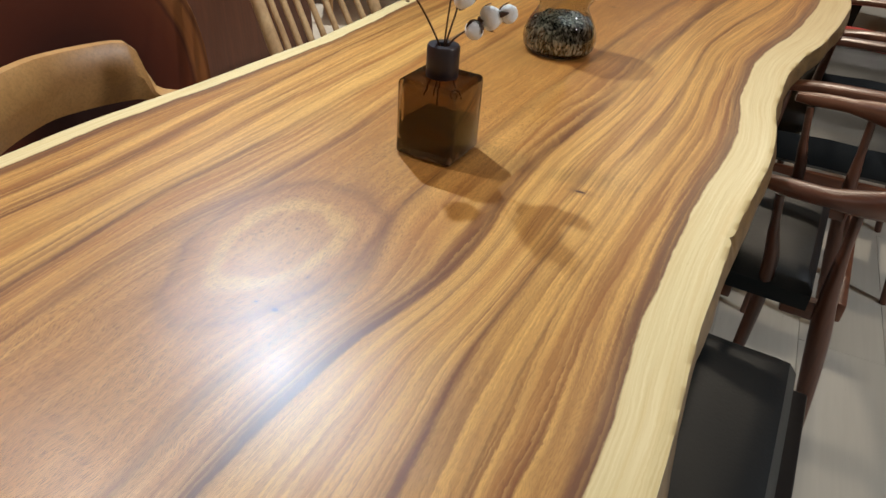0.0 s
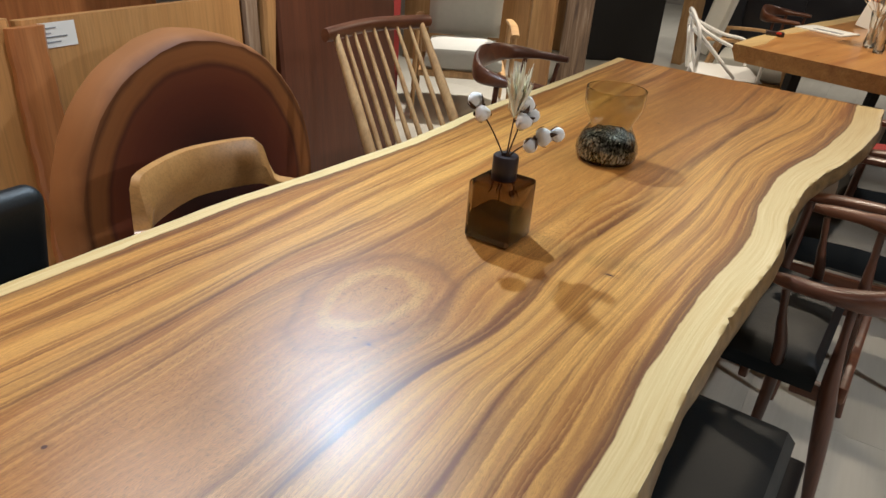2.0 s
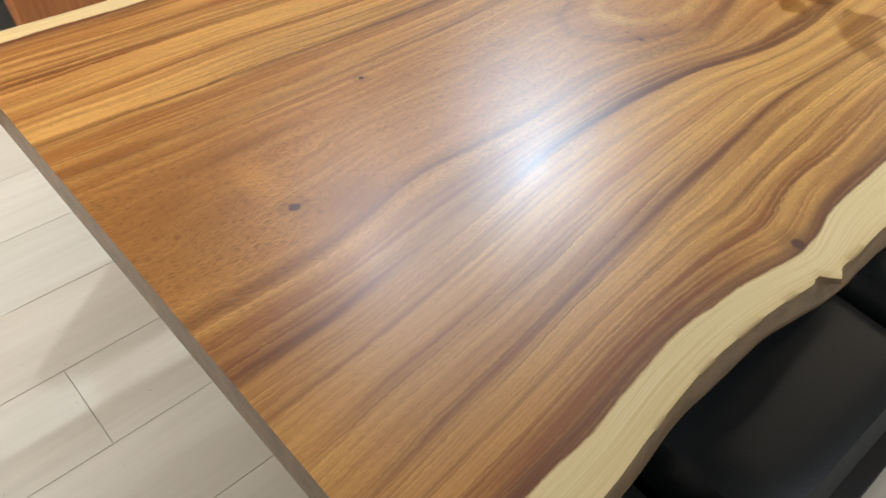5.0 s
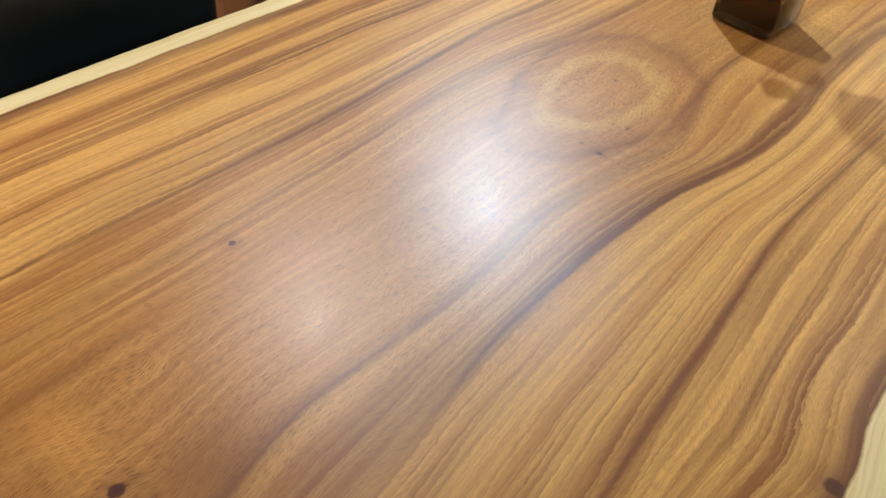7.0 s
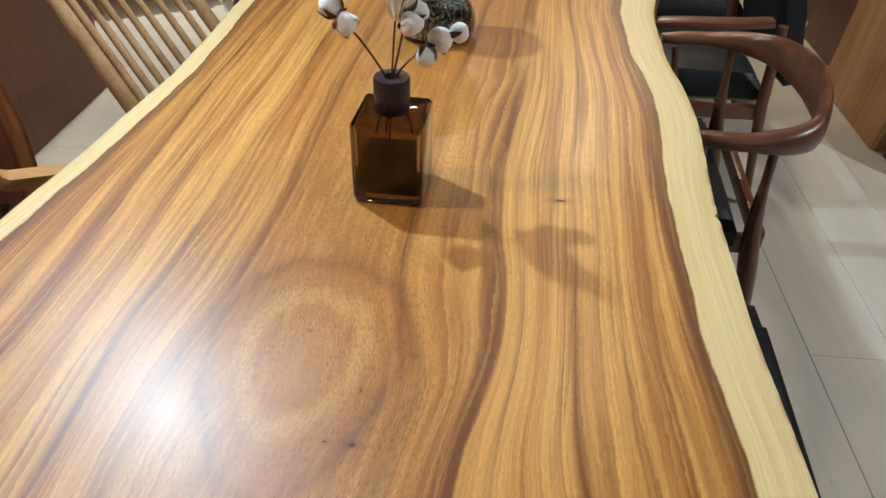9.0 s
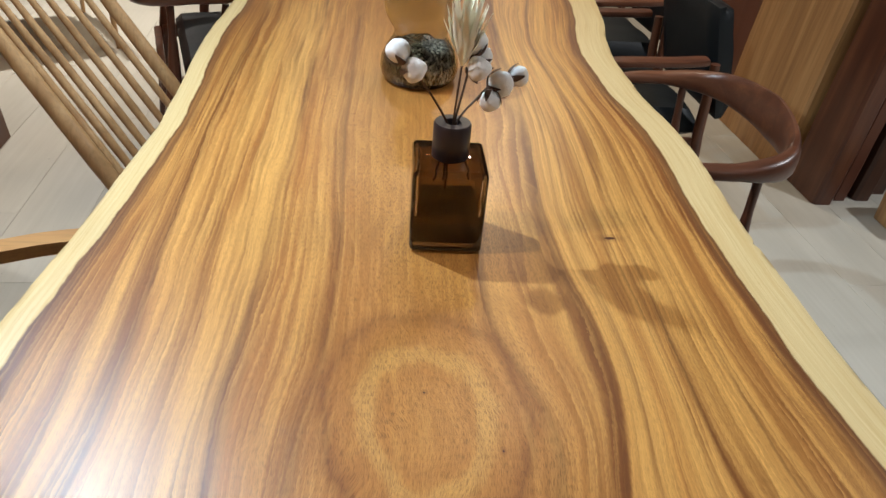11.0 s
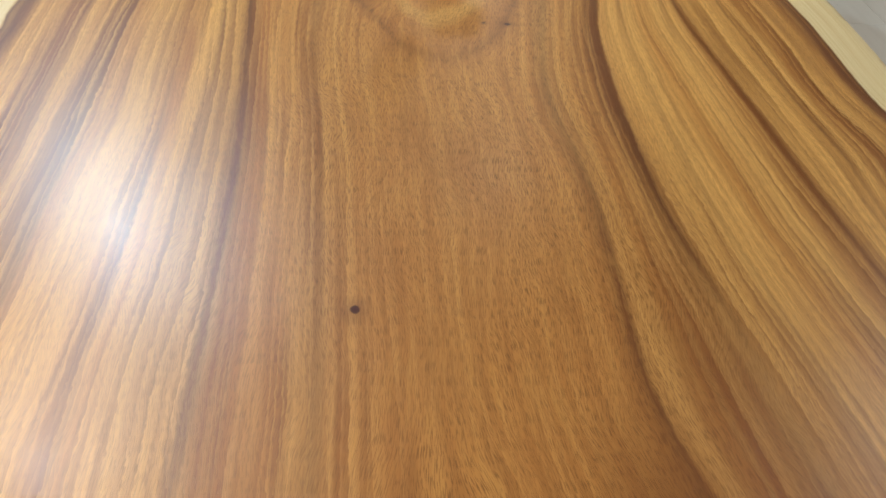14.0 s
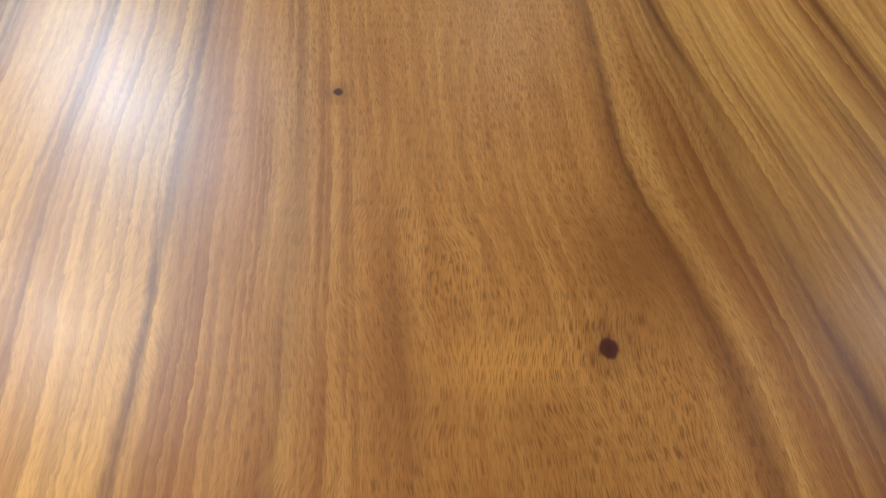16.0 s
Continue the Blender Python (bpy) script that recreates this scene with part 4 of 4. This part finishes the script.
def spindle_chair():
    """Windsor-like chair with nine spindles between seat and a dark crest bar."""
    t = thing("spindle_chair", "pale ash spindle-back chair with dark walnut crest rail", "chair")
    a0, a1 = Vector((-0.535, 0.805, 0.47)), Vector((-0.885, 0.95, 0.992))
    b0, b1 = Vector((-0.475, 1.30, 0.47)), Vector((-0.830, 1.405, 0.990))
    for k in range(9):
        f = k / 8
        lo, hi = a0.lerp(b0, f), a1.lerp(b1, f)
        bow = Vector((-0.035 * math.sin(math.pi * f), 0, 0))
        lo, hi = lo + bow, hi + bow
        big = k in (0, 8)
        w = 0.037 if big else 0.019
        part("back_post" if big else "spindle", sweep([lo, lo.lerp(hi, 0.3), lo.lerp(hi, 0.65), hi], [(w * 0.9, w * 0.9), (w * 1.1, w * 1.1), (w, w), (w * 0.62, w * 0.62)], 10, (0, 1, 0)), ASH, t)
    out = (b1 - a1).normalized()
    pts = curve_points([a1 - out * 0.05, a1.lerp(b1, 0.5) + Vector((-0.045, 0, 0.004)), b1 + out * 0.05], 18)
    part("crest_rail", sweep([p + Vector((0, 0, 0.004)) for p in pts], [(0.034, 0.046)] + [(0.038, 0.052)] * 17 + [(0.034, 0.046)], 12, (0, 0, 1)), WALNUT, t, "dark walnut crest rail")
    part("seat", cushion(0.46, 0.54, 0.045, (-0.325, 1.055, 0.455), 0.03, 0.004), ASH, t)
    for x, y, dx, dy in ((-0.50, 0.86, -0.07, -0.05), (-0.50, 1.25, -0.07, 0.05), (-0.16, 0.87, 0.04, -0.04), (-0.16, 1.24, 0.04, 0.04)):
        part("leg", sweep([(x + dx, y + dy, 0), (x + dx * 0.4, y + dy * 0.4, 0.25), (x, y, 0.44)], [(0.022, 0.022), (0.036, 0.036), (0.026, 0.026)], 10, (0, 1, 0)), ASH, t)


spindle_chair()

lounge = thing("lounge_chair", "pale ash lounge chair with light grey cushions", "chair", pose(-1.78, 3.50, 0, 0, 0, -150))
part("seat", cushion(0.55, 0.55, 0.13, (0, 0.03, 0.40), 0.05, 0.03), GREYCLOTH, lounge, "light grey seat cushion")
part("backrest", cushion(0.55, 0.52, 0.12, (0, -0.27, 0.72), 0.05, 0.03, Euler((radians(78), 0, 0)).to_matrix().to_4x4()), GREYCLOTH, lounge, "light grey back cushion")
part("seat_frame", rbox(0.60, 0.56, 0.045, (0, 0.02, 0.315), 0.008), ASH, lounge)
for s in (-1, 1):
    part("arm", sweep(curve_points([(s * 0.33, 0.30, 0.60), (s * 0.335, 0, 0.615), (s * 0.325, -0.30, 0.60)], 10), (0.055, 0.026), 12, (0, 0, 1), None, 3), ASH, lounge)
    part("front_leg", sweep([(s * 0.325, 0.33, 0), (s * 0.325, 0.25, 0.60)], [(0.024, 0.024), (0.038, 0.038)], 10, (0, 1, 0)), ASH, lounge)
    part("rear_leg", sweep([(s * 0.32, -0.38, 0), (s * 0.325, -0.22, 0.60)], [(0.024, 0.024), (0.038, 0.038)], 10, (0, 1, 0)), ASH, lounge)


# ---- timber boards standing along the walls ----
def board(name, x, y0, y1, z1, thick, mat, label, lean=4.0, live=0.0, seed=1, side=1, group="standing timber boards", z0=0.0, nz=26):
    """A slab on edge against the wall; front face at x on the floor; live: depth of a natural edge on both ends."""
    bm = bmesh.new()
    loops = []
    for j in range(nz + 1):
        f = j / nz
        z = f * z1
        a = y0 + live * noise.noise((seed, z * 2.3, 0)) + 0.3 * live * noise.noise((seed, z * 9, 4))
        b = y1 + live * noise.noise((seed + 9, z * 2.3, 0)) + 0.3 * live * noise.noise((seed + 9, z * 9, 4))
        r = min(0.012, thick * 0.3)
        ring = [(0, a + r), (0, b - r), (-r, b), (-thick + r, b), (-thick, b - r), (-thick, a + r), (-thick + r, a), (-r, a)]
        loops.append([bm.verts.new((side * px, py, z)) for px, py in ring])
    for p, q in zip(loops, loops[1:]):
        for k in range(8):
            bm.faces.new((p[k], p[(k + 1) % 8], q[(k + 1) % 8], q[k]))
    bm.faces.new(loops[0][::-1])
    bm.faces.new(loops[-1])
    ob = part(name, bm, mat)
    ob.matrix_basis = pose(x, 0, 0.002 + abs(math.sin(radians(lean))) * thick * 0, 0, -lean * side, 0)
    return tagged(ob, label, "timber", group)


W0 = -1.48
board("timber_board", W0 - 0.02, -1.62, -0.86, 2.1, 0.06, TAN, "tall tan board with a natural edge leaning on the wall", 5, 0.03, 3)
board("timber_board", W0, -0.82, -0.10, 1.9, 0.06, ORANGE, "tall orange-brown board leaning on the wall", 5, 0.02, 5)
board("timber_board", W0, -0.10, 0.235, 1.02, 0.05, VENEER, "honey coloured board with wavy live edge", 5, 0.02, 7)
board("timber_slab", W0 + 0.05, 0.19, 0.31, 1.0, 0.045, ORANGE, "narrow orange live-edge strip leaning on the boards", 5, 0.05, 12)
board("timber_board", W0, 0.25, 1.185, 1.01, 0.05, VENEER, "wide honey veneered board with a paper label", 5, 0.004, 2)
board("timber_slab", W0 - 0.02, 1.20, 1.29, 2.2, 0.06, BARKY, "rough grey bark-edged slab leaning on the wall", 4, 0.03, 21)
board("timber_slab", W0, 1.30, 1.37, 2.2, 0.06, TAN, "narrow brown live-edge slab leaning on the wall", 4, 0.03, 25)
board("timber_board", W0, 1.38, 2.27, 2.2, 0.07, REDBROWN, "tall dark red-brown slab standing on the floor", 4, 0.006, 29)
board("timber_board", W0 - 0.55, -0.3, 1.2, 1.25, 0.05, ORANGE, "orange board standing behind the lower boards", 4, 0.01, 31)
board("timber_board", W0 - 0.6, 2.4, 2.95, 2.2, 0.06, TAN, "tall tan board with natural edge standing by the wall", 4, 0.03, 33)
red = part("red_board", rbox(0.05, 0.75, 1.5, (W0 - 0.75, 2.95, 0.75), 0.01), REDMAT)
tagged(red, "dark red panel standing behind the boards", "panel")

disk = bmesh.new()
n_seg = 72
rim = []
for k in range(n_seg):
    a = 2 * math.pi * k / n_seg
    r = 0.492 + 0.014 * noise.noise((math.cos(a) * 2.2, math.sin(a) * 2.2, 4)) + 0.005 * noise.noise((math.cos(a) * 9, math.sin(a) * 9, 1))
    rim.append([disk.verts.new((x, math.cos(a) * rr, math.sin(a) * rr)) for x, rr in ((0.0, r - 0.008), (-0.008, r), (-0.06, r + 0.022), (-0.105, r + 0.030), (-0.112, r + 0.018))])
for k in range(n_seg):
    p, q = rim[k], rim[(k + 1) % n_seg]
    for i in range(4):
        disk.faces.new((p[i], p[i + 1], q[i + 1], q[i]))
disk.faces.new([p[0] for p in rim])
disk.faces.new([p[4] for p in rim][::-1])
ob = part("round_slab", disk, DISK)
ob.matrix_basis = pose(-1.07, 0.545, 0.503, 0, -7, 0)
tagged(ob, "huge round trunk slice with dark red heart and tan rim", "timber slice")

card = thing("paper_label", "white printed paper label fixed to the honey board", "label", pose(W0 - 0.0825, 0.375, 0.955, 0, -5, 0))
part("sheet", rbox(0.0012, 0.125, 0.078, (0.0, 0, 0), 0), PAPER, card, "", False)
for k, (w, z) in enumerate(((0.05, 0.022), (0.03, 0.006), (0.085, -0.006), (0.06, -0.022))):
    part("print_line", rbox(0.0008, w, 0.004, (0.0012, -0.055 + w / 2, z), 0), INK, card, "", False)

# boards on the other side
board("timber_slab", 1.785, 2.025, 2.66, 2.3, 0.09, TAN, "thick tan live-edge slab standing on the floor", 5, 0.02, 41, -1)
board("timber_slab", 1.815, 1.765, 1.995, 2.3, 0.09, WALNUT_UP, "thick red-brown slab standing on the floor", 5, 0.01, 43, -1)
board("timber_slab", 1.92, 1.80, 2.05, 2.3, 0.07, REDBROWN, "dark red-brown slab standing behind the thick slabs", 5, 0.012, 44, -1)
board("timber_slab", 2.02, 1.80, 2.40, 2.3, 0.08, UMBER, "nearly black slab standing on the floor", 5, 0.01, 45, -1)
board("timber_slab", 2.13, 1.86, 2.60, 2.3, 0.08, UMBER, "dark umber slab leaning on the other slabs", 5, 0.02, 47, -1)
board("timber_slab", 1.90, 2.70, 3.3, 2.3, 0.08, REDBROWN, "dark red-brown slab leaning on the wall", 5, 0.02, 49, -1)
board("timber_slab", 2.0, 3.4, 4.2, 2.3, 0.08, UMBER, "dark umber slab leaning on the wall", 5, 0.02, 51, -1)
block = part("timber_block", rbox(0.30, 0.22, 0.17, (2.17, 1.55, 0.088), 0.006), TAN)
tagged(block, "small sawn tan timber block on the floor", "timber block")

# ---- far end of the showroom ----
for x, y, w, mat, label in ((-2.75, 4.6, 0.5, TAN, "tall tan board at the far wall"), (-2.3, 5.3, 0.4, VENEER, "tall honey board at the far wall"), (-2.15, 6.1, 0.35, TAN, "tall tan live-edge slab at the far side"), (-1.66, 4.58, 0.20, TAN, "narrow tan live-edge slab standing behind the lounge chair"), (-1.42, 4.72, 0.22, BARKY, "grey bark-edged slab standing beside the charcoal slab")):
    s = part("timber_board", rbox(w, 0.06, 2.3, (x, y, 1.151), 0.006), mat)
    tagged(s, label, "timber", "standing timber boards")
dark = bmesh.new()
rbox(0.86, 0.08, 2.1, (-1.52, 6.1, 1.051), 0.02, 2, Matrix.Rotation(radians(36), 4, "Z"), dark)
tagged(part("charcoal_slab", dark, CHARCOAL), "tall charcoal black slab standing on the floor", "timber", "standing timber boards")
s = part("timber_board", rbox(0.10, 0.5, 2.3, (-0.98, 6.75, 1.151), 0.006), ASH)
tagged(s, "tall pale board beside the charcoal slab", "timber", "standing timber boards")

cab = thing("dark_cabinet", "long low navy-black cabinet at the far end", "cabinet", pose(-0.3, 7.6, 0))
part("body", rbox(1.7, 0.45, 0.95, (0, 0, 0.476), 0.006), plain("navy_lacquer", (0.012, 0.014, 0.022), 0.4, 0, 0.2, 10, 0.0), cab)
for k in range(3):
    part("door", rbox(0.55, 0.02, 0.85, (-0.565 + 0.565 * k, -0.236, 0.49), 0.004), plain("navy_door", (0.016, 0.018, 0.028), 0.35, 0, 0.2, 10, 0.0), cab)

second = thing("second_table", "orange-brown live-edge slab table with pale near edge", "table", pose(-0.04, 3.63, 0, 0, 0, -15))
bm = bmesh.new()
n_y = 40
loops = []
for j in range(n_y + 1):
    y = 2.8 * j / n_y
    a = -0.10 * min(1, y / 1.6) + 0.04 * noise.noise((3.3, y * 1.4, 0)) - 0.0 * y
    b = 1.3 + 0.05 * noise.noise((8.3, y * 1.4, 0))
    ring = [(a, 0.75), (b, 0.75), (b + 0.004, 0.72), (b - 0.02, 0.655), (a + 0.03, 0.655), (a - 0.004, 0.72)]
    loops.append([bm.verts.new((x, y, z)) for x, z in ring])
for p, q in zip(loops, loops[1:]):
    for k in range(6):
        bm.faces.new((p[k], p[(k + 1) % 6], q[(k + 1) % 6], q[k]))
bm.faces.new(loops[0][::-1])
bm.faces.new(loops[-1])
strip = bmesh.new()
rows2 = []
for j in range(n_y + 1):
    y = 2.8 * j / n_y
    a = -0.10 * min(1, y / 1.6) + 0.04 * noise.noise((3.3, y * 1.4, 0))
    w = 0.10 + 0.05 * noise.noise((5.1, y * 2.3, 0))
    rows2.append([strip.verts.new((x, y, z)) for x, z in ((a + 0.002, 0.7535), (a + w, 0.7535), (a + w, 0.7495), (a + 0.002, 0.7495))])
for p, q in zip(rows2, rows2[1:]):
    for k in range(4):
        strip.faces.new((p[k], p[(k + 1) % 4], q[(k + 1) % 4], q[k]))
strip.faces.new(rows2[0][::-1])
strip.faces.new(rows2[-1])
part("sapwood_edge", strip, wood("pale_sapwood", (0.58, 0.38, 0.16), (0.68, 0.48, 0.22), (0.74, 0.56, 0.28), 1, 1.0, 0.35, 0.3), second, "pale sapwood along the live edge")
part("tabletop", bm, wood("orange_slab", (0.34, 0.135, 0.042), (0.50, 0.24, 0.075), (0.64, 0.36, 0.13), 1, 0.8, 0.3, 0.4), second)
for y in (0.55, 2.6):
    for x in (0.22, 0.9):
        part("leg", sweep([(x - 0.06, y, 0), (x, y, 0.655)], [(0.10, 0.05), (0.10, 0.05)], 4, (0, 1, 0), None, 2), BLACKSTEEL, second)

# things on the second table
remote = thing("remote_control", "small black remote with a red button on the second table", "remote", pose(0.12, 4.18, 0.75, 0, 0, 15))
part("case", rbox(0.11, 0.05, 0.028, (0, 0, 0.0145), 0.006), CAPMAT, remote)
part("button", rbox(0.03, 0.02, 0.012, (0.02, -0.022, 0.022), 0.003), plain("red_button", (0.65, 0.04, 0.02), 0.4, 0, 0.05, 20, 0), remote, "bright red button")
tape = part("tape_strip", rbox(0.07, 0.03, 0.002, (0.10, 4.05, 0.7512), 0), CYAN, None, "", False)
tagged(tape, "short strip of light blue tape on the tabletop", "tape")
menu = thing("menu_folder", "white folder lying on the second table", "folder", pose(0.38, 4.75, 0.75, 0, 0, -25))
part("cover", rbox(0.34, 0.24, 0.012, (0, 0, 0.0065), 0.002), PAPER, menu)
part("print_block", rbox(0.20, 0.05, 0.001, (0.04, -0.05, 0.0132), 0), INK, menu, "", False)
stand = part("card_stand", sweep([(0.60, 5.2, 0.752), (0.64, 5.22, 0.93)], (0.16, 0.006), 4, (0, 1, 0)), PAPER)
tagged(stand, "small upright white card stand on the second table", "card stand")
for x, y, r, h in ((0.66, 4.32, 0.045, 0.22), (0.72, 4.15, 0.04, 0.15)):
    v = thing("flower_glass", "clear glass vase holding dried blossoms", "vase", pose(x, y, 0.75), "flower glasses")
    part("glass_wall", lathe([(0, 0.001), (r * 0.7, 0.001), (r * 0.8, 0.02), (r * 0.62, h * 0.45), (r, h), (r - 0.003, h), (r * 0.62 - 0.003, h * 0.45), (r * 0.7, 0.012), (0, 0.012)], 24), CLEARGLASS, v)
rnd = random.Random(9)
bouquet = thing("dried_bouquet", "dried peach and straw coloured blossoms in the glass vase", "flowers")
for k in range(16):
    a, q = rnd.uniform(0, 6.283), rnd.uniform(0.03, 0.15)
    tip = Vector((0.66 + math.cos(a) * q, 4.32 + math.sin(a) * q, 1.02 + rnd.uniform(0, 0.16)))
    part("stem", sweep([(0.66 + math.cos(a) * 0.012, 4.32 + math.sin(a) * 0.012, 0.77), (0.66, 4.32, 0.93), tip], (0.004, 0.004), 5), STRAW, bouquet)
    bm = bmesh.new()
    for i in range(9):
        b = rnd.uniform(0, 6.283)
        d = Vector((math.cos(b), math.sin(b), rnd.uniform(-0.2, 0.8))) * rnd.uniform(0.025, 0.05)
        sweep([tip, tip + d * 0.6 + Vector((0, 0, 0.006)), tip + d], [(0.004, 0.002), (0.022, 0.002), (0.003, 0.001)], 5, (0, 0, 1), bm)
    part("blossom", bm, PINK, bouquet)
bowl = part("dark_bowl", lathe([(0, 0.001), (0.05, 0.001), (0.10, 0.05), (0.115, 0.10), (0.108, 0.10), (0.092, 0.05), (0.045, 0.012), (0, 0.01)], 28), CHARCOAL)
bowl.matrix_basis = pose(0.86, 4.62, 0.75)
tagged(bowl, "round dark bowl on the second table", "bowl")
pot = part("dark_dish", lathe([(0, 0.001), (0.055, 0.001), (0.06, 0.004), (0.06, 0.05), (0.052, 0.05), (0.05, 0.012), (0, 0.012)], 24), CHARCOAL)
pot.matrix_basis = pose(0.93, 4.35, 0.75)
tagged(pot, "low dark round dish on the second table", "dish")

# white plastic chair with an openwork back
web = thing("plastic_chair", "white plastic armchair with openwork loop back", "chair", pose(-0.17, 4.28, 0, 0, 0, -70))
part("seat", cushion(0.46, 0.44, 0.03, (0, 0.02, 0.45), 0.02, -0.008), WHITEPLASTIC, web)
for s in (-1, 1):
    part("front_leg", sweep([(s * 0.20, 0.20, 0.44), (s * 0.23, 0.24, 0.0)], [(0.034, 0.034), (0.026, 0.026)], 10, (0, 1, 0)), WHITEPLASTIC, web)
    part("rear_leg", sweep([(s * 0.19, -0.17, 0.44), (s * 0.22, -0.25, 0.0)], [(0.034, 0.034), (0.026, 0.026)], 10, (0, 1, 0)), WHITEPLASTIC, web)
    part("loop", sweep(curve_points([(s * 0.24, 0.20, 0.46), (s * 0.285, 0.18, 0.62), (s * 0.27, 0.0, 0.66), (s * 0.22, -0.20, 0.74), (0, -0.27, 0.80), (-s * 0.12, -0.25, 0.66), (-s * 0.17, -0.19, 0.46)], 26), (0.024, 0.024), 8), WHITEPLASTIC, web)
    part("loop", sweep(curve_points([(s * 0.23, 0.05, 0.46), (s * 0.27, -0.06, 0.56), (s * 0.20, -0.22, 0.70), (s * 0.05, -0.26, 0.70), (s * 0.02, -0.23, 0.46)], 22), (0.022, 0.022), 8), WHITEPLASTIC, web)
part("crest_loop", sweep(curve_points([(-0.20, -0.20, 0.50), (-0.22, -0.22, 0.70), (-0.12, -0.27, 0.82), (0.12, -0.27, 0.82), (0.22, -0.22, 0.70), (0.20, -0.20, 0.50)], 26), (0.026, 0.026), 8), WHITEPLASTIC, web)
copy = copy_thing(lounge, pose(-0.10, 4.95, 0, 0, 0, -85))
tagged(copy, "pale ash chair with light grey cushions at the second table")
copy = copy_thing(elbow, pose(-0.05, 5.75, 0, 0, 0, -92))
tagged(copy, "walnut elbow chair drawn to the second table")
seatred = thing("red_stool", "low red upholstered stool under the second table", "stool", pose(0.95, 3.05, 0))
part("pad", cushion(0.36, 0.36, 0.09, (0, 0, 0.40), 0.03, 0.02), REDMAT, seatred)
for sx in (-1, 1):
    for sy in (-1, 1):
        part("leg", sweep([(sx * 0.16, sy * 0.16, 0), (sx * 0.14, sy * 0.14, 0.36)], (0.03, 0.03), 8, (0, 1, 0)), WALNUT_UP, seatred)

# ---- floor planks, the last and most numerous pieces ----
PW, PL = 0.24, 1.22
plank_rows = []
col = 0
x = XW
while x < XE - 0.01:
    w = min(PW, XE - x)
    y = YS - (col * 0.41) % PL
    while y < YN:
        a, b = max(y, YS), min(y + PL, YN)
        if b - a > 0.05:
            plank_rows.append((x + w / 2, (a + b) / 2, w, b - a))
        y += PL
    x += PW
    col += 1


def plank_mesh(w, l):
    bm = rbox(w - 0.0009, l - 0.0009, 0.006, (0, 0, -0.003), 0.0012, 1)
    m = bpy.data.meshes.new("plank")
    bm.to_mesh(m)
    bm.free()
    m.materials.append(FLOORMAT)
    return m


cache = {}
rest = bmesh.new()
near = sorted(plank_rows, key=lambda p: max(abs(p[0]) * 1.6, abs(p[1] - 1.2)))
for i, (px, py, w, l) in enumerate(near):
    if i < 290:
        key = (round(w, 3), round(l, 3))
        if key not in cache:
            cache[key] = plank_mesh(w, l)
        ob = new("plank", cache[key])
        ob.location = (px, py, 0)
        ob.parent = floor
    else:
        rbox(w - 0.0009, l - 0.0009, 0.006, (px, py, -0.003), 0, 1, None, rest)
ob = part("far_planks", rest, FLOORMAT, floor, "", False)
ob["kind"] = "stuff"
